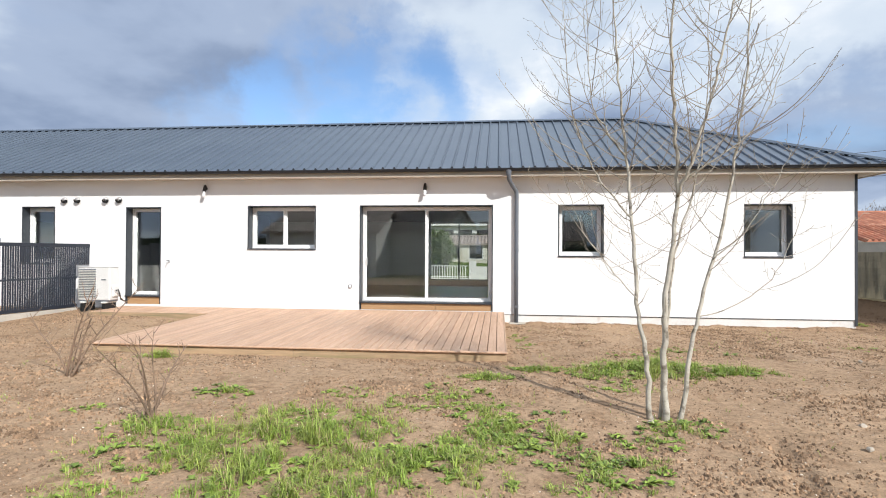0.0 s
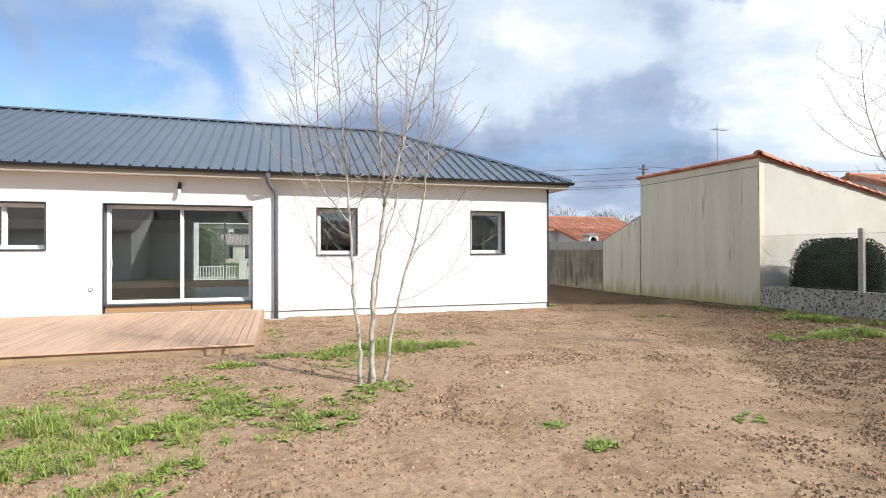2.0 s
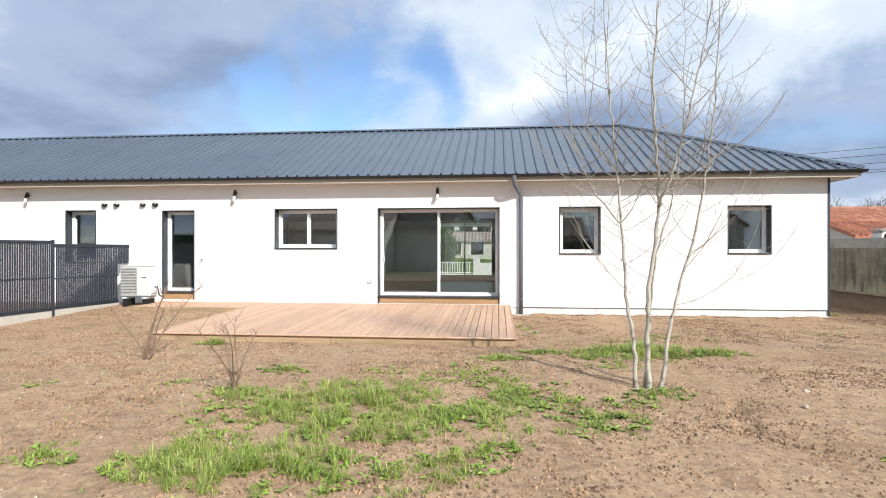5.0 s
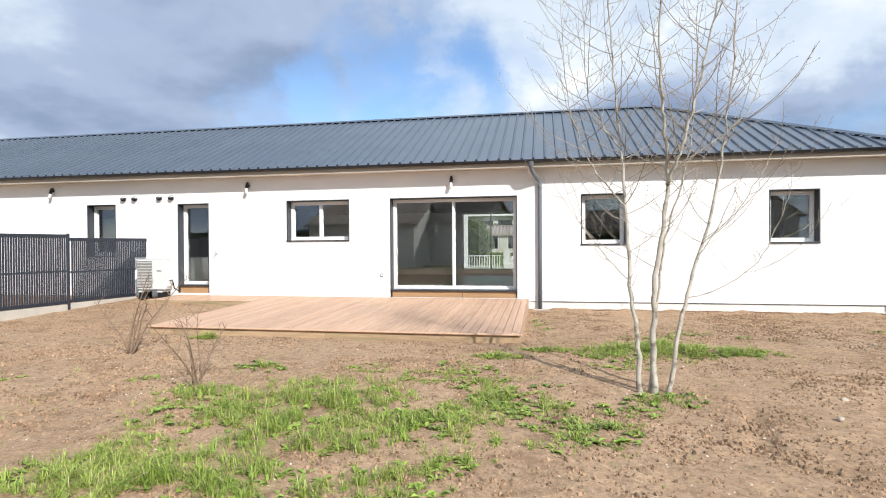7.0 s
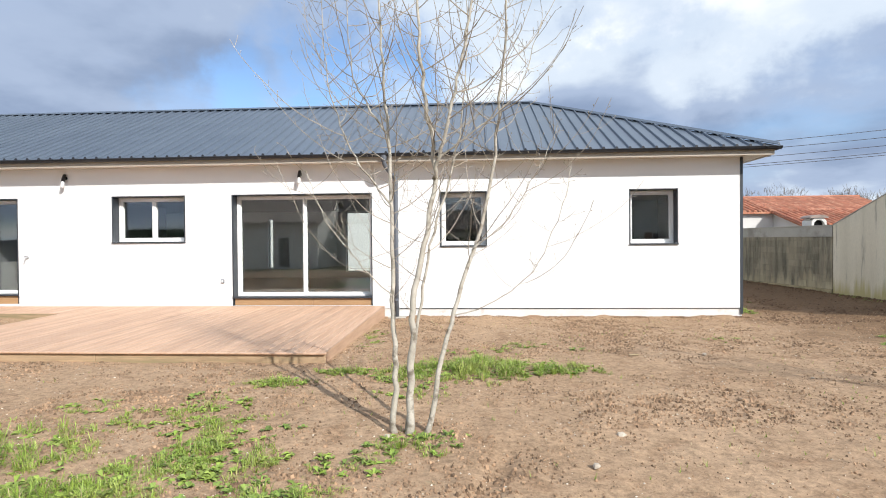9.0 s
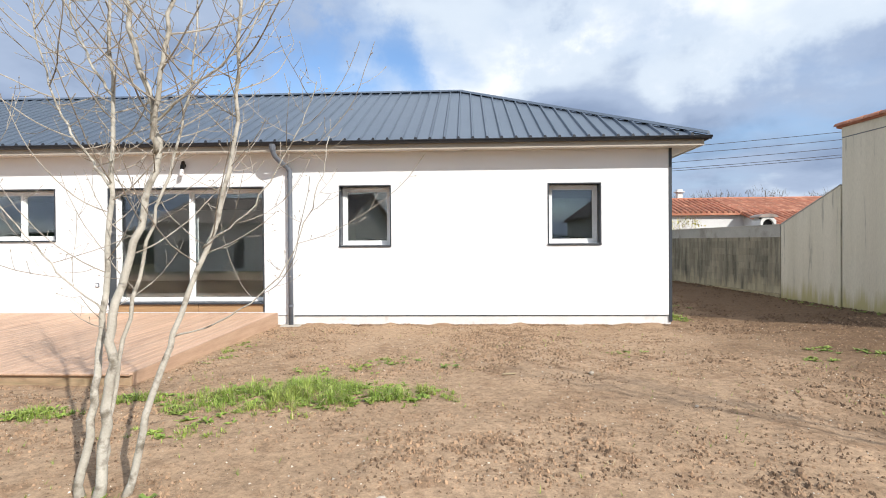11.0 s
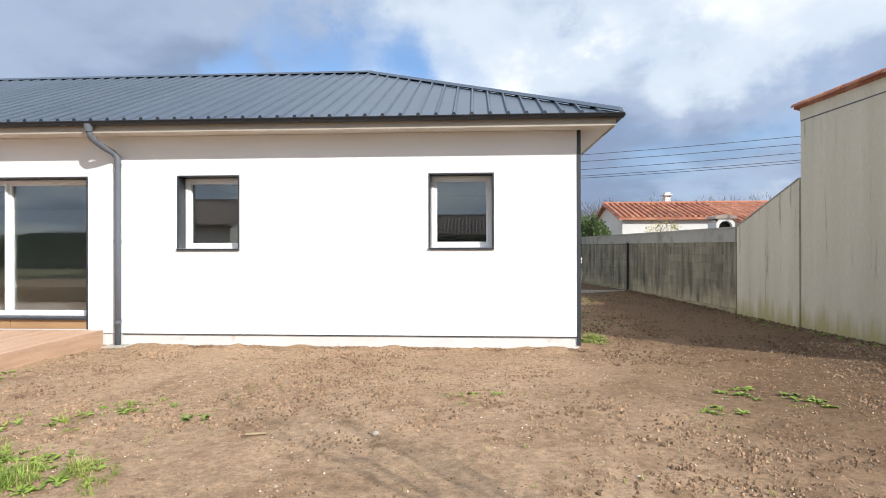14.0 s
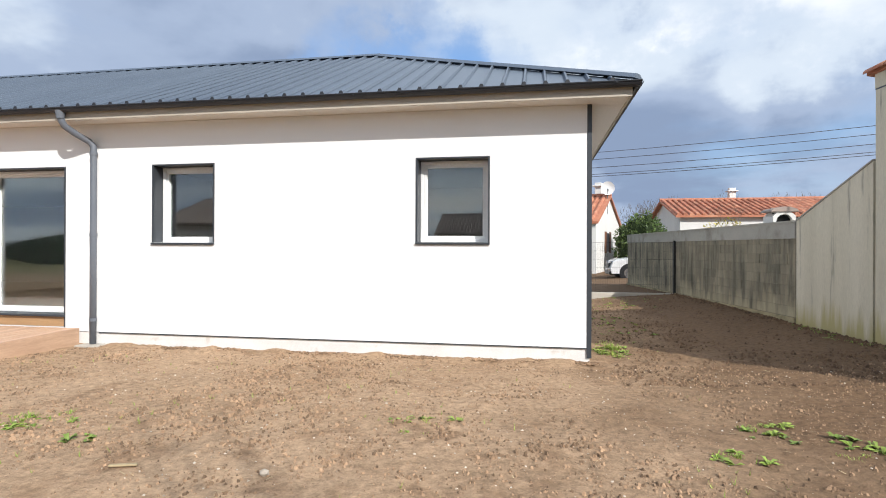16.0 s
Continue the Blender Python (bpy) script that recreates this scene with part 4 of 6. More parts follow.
def shed():
    t = thing("shed", (BX, BY, 0.11), "tall rendered lean-to shed with a terracotta tiled verge", "shed")
    t.rotation_euler = (0, 0, radians(BOUND_TURN))
    ln, wide = 4.38, 8.4
    # walls; the roof falls away from the boundary
    fall = 0.155
    g = Geo().prism([(0, -0.4), (ln, -0.4), (ln, 3.92), (0, 3.96)], "x", 0, 0.2)
    piece("wall", g, M_SHED, t, "streaked grey render, paler copy that lifts the shade")
    g = Geo().prism([(0.202, -0.4), (wide, -0.4), (wide, 3.92 - fall * wide), (0.202, 3.92 - fall * 0.2)], "y", 0.0, 0.2)
    piece("wall", g, M_SHEDLIT, t, "cream render, darker copy for the sunlit side")
    g = Geo().prism([(0.202, -0.4), (wide, -0.4), (wide, 3.88 - fall * wide), (0.202, 3.88 - fall * 0.2)], "y", ln - 0.2, ln)
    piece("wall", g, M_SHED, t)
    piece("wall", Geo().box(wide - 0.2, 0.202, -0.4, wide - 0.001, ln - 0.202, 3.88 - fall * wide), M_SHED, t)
    # cement band under the tiles
    piece("band", Geo().prism([(-0.01, 3.72), (ln, 3.68), (ln, 3.93), (-0.01, 3.97)], "x", -0.012, -0.001), M_SHED, t, "rendered band under the tiles")
    piece("band_joint", Geo().prism([(-0.01, 3.70), (ln, 3.66), (ln, 3.678), (-0.01, 3.718)], "x", -0.006, -0.001), M_PIPE, t, "thin grey joint")
    # roof with tile rows
    roof = piece("roof", Geo().add([(-0.06, -0.06, 3.98), (wide + 0.2, -0.06, 3.98 - fall * (wide + 0.26)), (wide + 0.2, ln + 0.1, 3.95 - fall * (wide + 0.26)), (-0.06, ln + 0.1, 3.95),
                                    (-0.06, -0.06, 3.93), (wide + 0.2, -0.06, 3.93 - fall * (wide + 0.26)), (wide + 0.2, ln + 0.1, 3.90 - fall * (wide + 0.26)), (-0.06, ln + 0.1, 3.90)],
                                   [(0, 1, 2, 3), (7, 6, 5, 4), (0, 4, 5, 1), (1, 5, 6, 2), (2, 6, 7, 3), (3, 7, 4, 0)]), M_TILE, t)
    n = 10

    def tile_mesh(length, r0, r1):
        g = Geo()
        for x, r in ((0, r0), (length, r1)):
            for s in range(n + 1):
                a = math.pi * s / n
                g.v.append((x, r * math.cos(a), r * math.sin(a)))
            for s in range(n + 1):
                a = math.pi * s / n
                g.v.append((x, (r - 0.014) * math.cos(a), (r - 0.014) * math.sin(a)))
        k = 2 * (n + 1)
        for s in range(n):
            g.f += [(s, s + 1, k + s + 1, k + s), (n + 1 + s, k + n + 1 + s, k + n + 2 + s, n + 2 + s), (s, n + 1 + s, n + 2 + s, s + 1), (k + s, k + s + 1, k + n + 2 + s, k + n + 1 + s)]
        return g.mesh("tile", M_TILE, True)

    me = tile_mesh(0.42, 0.115, 0.10)
    for i in range(22):                     # verge over the sunlit gable
        x = 0.02 + i * 0.385
        ob = piece("tile", me, M_TILE, roof)
        ob.matrix_basis = Matrix.Translation((x, -0.02, 3.955 - fall * x + 0.012 * (i % 2))) @ Euler((0, math.atan(fall), 0)).to_matrix().to_4x4()
    for i in range(12):                     # top edge along the boundary
        y = 0.0 + i * 0.37
        ob = piece("tile", me, M_TILE, roof)
        ob.matrix_basis = Matrix.Translation((-0.03, y, 3.965 - 0.009 * y)) @ Euler((0, 0, radians(90))).to_matrix().to_4x4() @ Matrix.Diagonal((1, 0.85, 0.8, 1))
    ob = piece("tile", tile_mesh(0.5, 0.15, 0.14), M_TILE, roof, "rounded apex tile")
    ob.matrix_basis = Matrix.Translation((-0.10, -0.02, 3.985)) @ Euler((0, math.atan(fall), 0)).to_matrix().to_4x4()
    rows = tile_mesh(wide / math.cos(math.atan(fall)) - 0.1, 0.085, 0.085)
    for i in range(20):
        ob = piece("tile_row", rows, M_TILE, roof)
        ob.matrix_basis = Matrix.Translation((0.15, 0.22 + i * 0.215, 3.915 - fall * 0.15)) @ Euler((0, math.atan(fall), 0)).to_matrix().to_4x4()
    # television aerial
    a = thing("aerial", (BX + 2.45, BY + 4.0, 2.9), "thin metal television aerial on a mast", "aerial")
    piece("mast", Geo().tube([(0, 0, 0), (0, 0, 3.15)], 0.012, 6), M_WIRE, a)
    piece("boom", Geo().tube([(-0.25, 0, 2.95), (0.55, 0.1, 2.95)], 0.01, 5), M_WIRE, a)
    for i in range(7):
        x = -0.2 + i * 0.11
        piece("element", Geo().tube([(x, -0.16, 2.95), (x, 0.2, 2.95)], 0.005, 4), M_WIRE, a)


shed()


def boundary_wall():
    """Rendered ramp wall against the shed, then weathered blocks on a footing, under a coping."""
    t = thing("ramp_wall", (bound(14.58), 14.58, 0), "rendered garden wall with a sloping top, streaked", "wall")
    t.rotation_euler = (0, 0, radians(BOUND_TURN))
    piece("body", Geo().prism([(0, -0.4), (1.9, -0.4), (1.9, 1.92), (0, 2.72)], "x", 0, 0.18), M_SHED, t)
    piece("cap", Geo().prism([(-0.0, 2.722), (1.9, 1.922), (1.9, 1.95), (0, 2.75)], "x", -0.012, 0.19), M_COPING, t)
    y0, y1 = 16.5, 27.2
    ln = (y1 - y0) / math.cos(radians(BOUND_TURN))
    b = thing("block_wall", (bound(y0), y0, 0), "dark weathered concrete block wall with a pale coping band", "wall")
    b.rotation_euler = (0, 0, radians(BOUND_TURN))
    piece("core", Geo().box(0.012, 0, -0.4, 0.17, ln, 1.62), M_MORTAR, b)
    piece("coping_band", Geo().prism([(0, 1.60), (ln, 1.66), (ln, 1.93), (0, 1.90)], "x", -0.01, 0.19), M_COPING, b, "grey rendered band along the top")
    piece("coping_lip", Geo().prism([(0, 1.902), (ln, 1.932), (ln, 1.965), (0, 1.935)], "x", -0.03, 0.21), M_COPING, b)
    piece("footing", Geo().prism([(0, -0.4), (ln, -0.4), (ln, 0.11), (0, 0.12)], "x", -0.028, 0.01), M_BLOCKLOW, b, "ochre mossy footing")
    shapes = [Geo().box(0.004, 0, 0, 0.02, w, 0.192, 0.003).mesh("block", M_BLOCK) for w in (0.494, 0.246)]
    for row in range(8):
        z = 0.128 + row * 0.197
        y, odd = 0.0, row % 2
        if odd:
            ob = piece("block", shapes[1], M_BLOCK, b)
            ob.location = (0, y + 0.005, z)
            y = 0.25
        while y < ln - 0.49:
            ob = piece("block", shapes[0], M_BLOCK, b)
            ob.location = (random.uniform(-0.004, 0.003), y + 0.005, z)
            y += 0.5
    # low wall towards the walker, with posts and wire netting
    y2, y3 = BY - 0.01, -3.0
    ln = (y2 - y3) / math.cos(radians(BOUND_TURN))
    lo = thing("low_wall", (bound(y2), y2, 0), "low lichen-spotted concrete wall", "wall")
    lo.rotation_euler = (0, 0, radians(BOUND_TURN + 180))
    piece("body", Geo().prism([(0, -0.4), (ln, -0.5), (ln, 0.42), (0, 0.55)], "x", -0.16, 0), M_LOWWALL, lo)
    piece("cap", Geo().prism([(0, 0.552), (ln, 0.422), (ln, 0.46), (0, 0.59)], "x", -0.175, 0.015), M_LOWWALL, lo)
    f = thing("wire_fence", (bound(y2), y2, 0), "galvanised chain-link fence on concrete posts above a low wall", "fence")
    f.rotation_euler = (0, 0, radians(BOUND_TURN + 180))
    for d in (2.42, 4.85, 7.28, 9.7):
        piece("post", Geo().box(-0.13, d - 0.055, -0.1, -0.02, d + 0.055, 2.03, 0.012), M_CONC, f, "square pale concrete post")
    g = Geo()
    a, top = 0.07, 1.93
    n = int(9.7 / a)
    for i in range(-20, n + 1):
        for sgn in (1, -1):
            d0, d1 = i * a, i * a + 1.36
            za, zb = (0.58, top) if sgn > 0 else (top, 0.58)
            c0, c1 = max(0.0, d0), min(9.7, d1)
            if c1 - c0 < 0.03:
                continue
            e0, e1 = za + (zb - za) * (c0 - d0) / 1.36, za + (zb - za) * (c1 - d0) / 1.36
            g.tube([(-0.015 - 0.003 * sgn, c0, e0), (-0.015 - 0.003 * sgn, c1, e1)], 0.0017, 3, False)
    piece("netting", g, M_WIRE, f, "fine diamond wire netting")["kind"] = "stuff"
    for z in (0.62, 1.25, 1.91):
        piece("tension_wire", Geo().tube([(-0.01, 0, z), (-0.01, 9.7, z)], 0.0025, 4), M_WIRE, f)


boundary_wall()


def chimney_cowl():
    """White barbecue chimney head that shows over the block wall."""
    t = thing("chimney_cowl", (12.25, 17.6, -0.24), "white masonry barbecue chimney with an arched cowl", "chimney")
    piece("stack", Geo().box(-0.24, -0.24, -0.1, 0.24, 0.24, 1.98, 0.01), M_HOUSE, t)
    n = 12
    g = Geo()
    hole = [(0.155 * math.cos(math.tau * i / n), 2.19 + 0.16 * math.sin(math.tau * i / n)) for i in range(n)]
    rim = []
    for i in range(n):
        a = math.tau * i / n
        k = 0.21 / max(abs(math.cos(a)), abs(math.sin(a)))
        rim.append((k * math.cos(a), 2.19 + k * math.sin(a)))
    for y in (-0.24, 0.24):
        g.v += [(u, y, w) for u, w in hole] + [(u, y, w) for u, w in rim]
    for i in range(n):
        j = (i + 1) % n
        g.f += [(i, j, n + j, n + i), (2 * n + i, 3 * n + i, 3 * n + j, 2 * n + j), (i, 2 * n + i, 2 * n + j, j), (n + i, n + j, 3 * n + j, 3 * n + i)]
    piece("head", g, M_HOUSE, t)
    # black slab set in the hole as the darkness of the chimney
    piece("flue", Geo().box(-0.17, -0.15, 2.0, 0.17, -0.1, 2.38), M_BLACK, t)
    arc = [(0.26 * math.cos(math.pi * i / 10), 2.40 + 0.1 * math.sin(math.pi * i / 10)) for i in range(11)]
    piece("cap", Geo().prism(arc, "y", -0.27, 0.27), M_TILEOLD, t, "brownish arched cap")


chimney_cowl()


def side_gate_fence():
    """Wire panel between the house corner and the block wall."""
    t = thing("panel_fence", (8.1, 22.35, 0), "dark wire fence panel with a black post and kerb", "fence")
    piece("post", Geo().box(3.24, -0.04, -0.05, 3.31, 0.04, 1.66, 0.006), M_LAMP, t, "black steel post")
    piece("post", Geo().box(0.1, -0.03, -0.1, 0.16, 0.03, 1.66, 0.006), M_LAMP, t)
    piece("kerb", Geo().box(0.0, -0.05, -0.3, 3.24, 0.05, 0.1, 0.008), M_CONC, t, "pale concrete kerb")
    g = Geo()
    for i in range(62):
        x = 0.17 + i * 0.05
        g.tube([(x, 0, 0.1), (x, 0, 1.62)], 0.0022, 3, False)
    for z in (0.12, 0.35, 0.6, 0.85, 1.1, 1.35, 1.6):
        g.tube([(0.16, 0.004, z), (3.25, 0.004, z)], 0.003, 3, False)
    piece("wire_grid", g, M_LAMP, t)["kind"] = "stuff"


side_gate_fence()


# ---- trees and shrubs ----
def curve_points(points, per=5):
    """A smooth line through points."""
    p = [Vector(q) for q in points]
    p = [p[0] * 2 - p[1]] + p + [p[-1] * 2 - p[-2]]
    out = []
    for i in range(1, len(p) - 2):
        for k in range(per):
            t = k / per
            a, b, c, d = p[i - 1], p[i], p[i + 1], p[i + 2]
            out.append(0.5 * (2 * b + (c - a) * t + (2 * a - 5 * b + 4 * c - d) * t * t + (3 * b - a - 3 * c + d) * t ** 3))
    return out + [p[-2]]


def twig(g, start, way, length, r, rng, lift, depth, bend=0.12, dense=1.0, side_len=0.45):
    """A rising twig with side twigs of its own."""
    n = 5 if length > 0.5 else 4 if length > 0.25 else 3
    pts, w = [start], way.normalized()
    for i in range(n):
        w = (w + Vector((rng.uniform(-bend, bend), rng.uniform(-bend, bend), lift))).normalized()
        pts.append(pts[-1] + w * (length / n))
    g.tube(pts, [r + (0.0012 - r) * i / n for i in range(n + 1)], 4 if r > 0.006 else 3, False)
    if depth > 0:
        k = max(1, int(length / 0.13 * dense))
        for j in range(k):
            t = (j + 0.6 + rng.uniform(-0.3, 0.3)) / k * 0.92
            i = min(n - 1, int(t * n))
            at = pts[i].lerp(pts[i + 1], t * n - i)
            along = (pts[i + 1] - pts[i]).normalized()
            out = along.cross(Vector((rng.uniform(-1, 1), rng.uniform(-1, 1), rng.uniform(-1, 1)))).normalized()
            twig(g, at, along * 0.75 + out * rng.uniform(0.5, 0.9), length * side_len * rng.uniform(0.45, 1.0) * (1.15 - 0.6 * t), r * 0.5, rng, lift * 0.9, depth - 1, bend, dense, side_len)


class BareTree:
    """Several slender stems from one root; each stem is laid by a call of its own."""

    def __init__(self, base, seed, label, bark, twigs, start=0.75, group="", reach=1.0, dense=1.0):
        self.rng, self.base, self.bark, self.twigs = random.Random(seed), Vector(base), bark, twigs
        self.start, self.reach, self.dense = start, reach, dense
        self.root = thing("young_tree", base, label, "tree", group)
        self.root.matrix_basis = Matrix.Translation(self.base)
        self.fine = Geo()

    def stem(self, radius, *points):
        rng, base = self.rng, self.base
        line = curve_points(points, 6)
        line = [p + Vector((rng.uniform(-0.015, 0.015), rng.uniform(-0.015, 0.015), 0)) for p in line]
        n = len(line) - 1
        rad = [max(0.0032, 0.76 * radius * (1 - i / n) ** 0.85 + 0.002) for i in range(n + 1)]
        if abs(points[0][2] - base.z) < 0.2:
            rad[0] *= 1.35
        piece("stem", Geo().tube([p - base for p in line], rad, 9), self.bark, self.root, "pale mottled bark", True)
        run, angle, total = 0.0, rng.random() * 6.28, sum((line[i + 1] - line[i]).length for i in range(n))
        nxt = 0.1
        for i in range(n):
            seg = (line[i + 1] - line[i]).length
            run += seg
            while nxt < run:
                at = line[i].lerp(line[i + 1], (nxt - run + seg) / seg)
                along = (line[i + 1] - line[i]).normalized()
                low = smoothstep(2.6, 1.2, at.z)
                if at.z > self.start and nxt > 0.2 and rng.random() > 0.66 * low:
                    angle += 2.4 + rng.uniform(-0.5, 0.5)
                    out = Vector((math.cos(angle), math.sin(angle), 0))
                    rest = 1 - nxt / total
                    ln = self.reach * rng.choice((0.10, 0.22, 0.4, 0.6, 0.85, 1.0)) * (0.5 + 0.75 * min(1.0, rest * 1.3))
                    self.arch(at - base, along * 0.30 + out, ln, max(0.0031, min(0.21 * radius * rest + 0.0028, 0.0062)) * (0.6 + 0.4 * ln) * (1 - 0.35 * low))
                nxt += rng.uniform(0.05, 0.14) / self.dense
        return self

    def arch(self, start, way, length, r):
        """A side branch that leaves flat, sweeps upwards and carries short spurs with buds."""
        rng, n = self.rng, max(4, int(length / 0.09))
        pts, w = [start], way.normalized()
        for i in range(n):
            w = (w + Vector((rng.uniform(-0.11, 0.11), rng.uniform(-0.11, 0.11), rng.uniform(0.02, 0.30) * min(1.0, 7.0 / n)))).normalized()
            pts.append(pts[-1] + w * (length / n))
        self.fine.tube(pts, [r + (0.0022 - r) * i / n for i in range(n + 1)], 5 if r > 0.004 else 4, False)
        for i in range(1, n + 1):
            if rng.random() < 0.62:
                along = (pts[i] - pts[i - 1]).normalized()
                out = along.cross(Vector((rng.uniform(-1, 1), rng.uniform(-1, 1), rng.uniform(-1, 1)))).normalized()
                ln = rng.choice((0.025, 0.03, 0.05, 0.09, 0.16, 0.26)) * (1.15 - 0.5 * i / n)
                k, d = 2 if ln < 0.06 else 4, (along * 0.7 + out).normalized()
                q = [pts[i]]
                for j in range(k):
                    d = (d + Vector((rng.uniform(-0.15, 0.15), rng.uniform(-0.15, 0.15), 0.16))).normalized()
                    q.append(q[-1] + d * ln / k)
                self.fine.tube(q, [max(0.0021, r * 0.5) * (1 - 0.35 * j / k) for j in range(k + 1)], 3, False)
                self.fine.tube([q[-1], q[-1] + d * 0.007, q[-1] + d * 0.016], [0.0025, 0.0046, 0.001], 4, False)

    def finish(self):
        piece("crown", self.fine, self.twigs, self.root, "crown of fine bare twigs")["kind"] = "stuff"


middle_tree = BareTree((1.54, 5.56, -0.2), 11, "young bare tree with several slender pale stems", M_BARK, M_TWIG, group="garden trees", reach=1.2, dense=1.15)
middle_tree.stem(0.044, (1.54, 5.56, -0.2), (1.56, 5.66, 0.5), (1.58, 5.69, 1.0), (1.68, 5.8, 1.6), (1.76, 5.91, 2.2), (1.68, 5.74, 2.94), (1.64, 5.69, 3.67), (1.68, 5.65, 4.6), (1.7, 5.6, 5.7))
middle_tree.stem(0.036, (1.40, 5.58, -0.2), (1.40, 5.72, 0.4), (1.35, 5.9, 0.98), (1.32, 6.07, 2.03), (1.24, 6.18, 3.13), (1.17, 6.23, 4.24), (1.12, 6.28, 5.6))
middle_tree.stem(0.032, (1.70, 5.60, -0.2), (1.83, 5.7, 0.45), (1.97, 5.81, 0.99), (2.27, 5.92, 2.01), (2.39, 5.85, 3.02), (2.46, 5.8, 4.0), (2.5, 5.8, 5.5))
middle_tree.stem(0.020, (1.50, 5.62, -0.2), (1.60, 5.72, 0.7), (1.72, 5.84, 1.5), (1.92, 5.88, 2.2), (2.05, 5.9, 3.0), (2.1, 5.9, 5.0))
middle_tree.stem(0.024, (1.75, 5.90, 2.12), (1.85, 5.74, 2.45), (1.99, 5.68, 2.99), (2.12, 5.62, 3.62), (2.3, 5.6, 4.5), (2.45, 5.6, 5.6))
middle_tree.stem(0.013, (1.32, 6.05, 1.9), (1.08, 6.08, 2.2), (0.85, 6.1, 2.6), (0.66, 6.15, 3.3), (0.58, 6.2, 4.6))
middle_tree.stem(0.012, (1.28, 6.14, 2.6), (1.05, 6.18, 2.95), (0.90, 6.2, 3.4), (0.83, 6.2, 4.9))
middle_tree.stem(0.006, (1.93, 5.8, 0.85), (2.25, 5.8, 0.95), (2.65, 5.8, 1.25), (2.92, 5.8, 1.8), (3.02, 5.8, 2.2))
middle_tree.stem(0.006, (2.10, 5.86, 1.45), (2.45, 5.9, 1.75), (2.75, 5.92, 2.25), (2.9, 5.9, 2.6))
middle_tree.stem(0.006, (1.36, 5.9, 1.0), (1.05, 5.8, 1.35), (0.75, 5.75, 1.75), (0.6, 5.7, 2.2))
middle_tree.stem(0.011, (1.80, 5.8, 2.3), (2.1, 5.7, 2.5), (2.5, 5.7, 2.85), (2.75, 5.7, 3.5))
middle_tree.finish()

fence_tree = BareTree((9.76, 4.20, -0.2), 23, "young bare tree with pale stems beside a low wall", M_BARK, M_TWIG, start=1.3, group="garden trees", reach=1.05, dense=1.05)
fence_tree.stem(0.036, (9.76, 4.20, -0.2), (9.62, 4.27, 0.9), (9.40, 4.36, 2.2), (9.2, 4.43, 3.5), (9.02, 4.5, 5.0))
fence_tree.stem(0.036, (9.82, 4.16, -0.2), (9.86, 4.15, 1.2), (9.88, 4.15, 2.9), (9.80, 4.2, 4.9))
fence_tree.stem(0.032, (9.90, 4.12, -0.2), (10.05, 4.06, 1.0), (10.2, 4.0, 2.2), (10.5, 3.85, 4.7))
fence_tree.stem(0.015, (9.36, 4.38, 2.4), (9.0, 4.5, 2.9), (8.75, 4.6, 3.7), (8.7, 4.6, 4.6))
fence_tree.stem(0.015, (9.88, 4.15, 2.6), (10.15, 4.05, 3.2), (10.2, 4.0, 4.6))
fence_tree.finish()


def bare_shrub(base, height, count, spread, seed, label, bark, name="bare_shrub", dense=1.0, thick=0.011, depth=2):
    rng = random.Random(seed)
    z = ground_z(base[0], base[1]) - 0.03
    t = thing(name, (base[0], base[1], z), label, "shrub")
    fine = Geo()
    for i in range(count):
        a, lean = rng.random() * 6.28, rng.uniform(0.05, spread)
        foot = Vector((rng.uniform(-0.05, 0.05), rng.uniform(-0.05, 0.05), 0)) * (height * 1.2)
        h = height * rng.uniform(0.6, 1.0)
        pts = [foot, foot + Vector((math.cos(a) * lean * h * 0.25, math.sin(a) * lean * h * 0.25, h * 0.35)),
               foot + Vector((math.cos(a) * lean * h * 0.65 + rng.uniform(-.05, .05), math.sin(a) * lean * h * 0.65, h * 0.7)), foot + Vector((math.cos(a) * lean * h, math.sin(a) * lean * h, h))]
        line = curve_points(pts, 4)
        r = thick * rng.uniform(0.7, 1.3)
        piece("stem", Geo().tube(line, [r * (1 - 0.8 * k / (len(line) - 1)) for k in range(len(line))], 6), bark, t, smooth=True)
        for k in range(2, len(line) - 1):
            for _ in range(2 if dense > 0.3 else 1):
                a2 = rng.random() * 6.28
                twig(fine, line[k], (line[k + 1] - line[k]).normalized() * 0.6 + Vector((math.cos(a2), math.sin(a2), 0.1)) * 0.8, h * rng.uniform(0.12, 0.32), r * 0.45, rng, 0.12, depth - 1, 0.3, dense)
    piece("crown", fine, bark, t)["kind"] = "stuff"
    return t


bare_shrub((-5.84, 6.62), 1.30, 5, 0.75, 3, "leafless brown garden shrub in bare soil", M_BROWN, dense=0.22, thick=0.014)
bare_shrub((-3.49, 4.92), 1.10, 5, 0.75, 8, "leafless brown garden shrub with dry litter at its foot", M_BROWN, dense=0.22, thick=0.013)
for sx, sy, sh, sc, sd in ((14.9, 7.0, 3.5, 26, 41), (15.6, 6.0, 3.3, 24, 42), (14.6, 5.2, 2.8, 22, 43)):
    bare_shrub((sx, sy), sh, sc + 10, 0.42, sd, "large dense leafless brown shrub behind a wire fence", M_DARKTWIG, "large_shrub", 1.1, 0.016, 3)


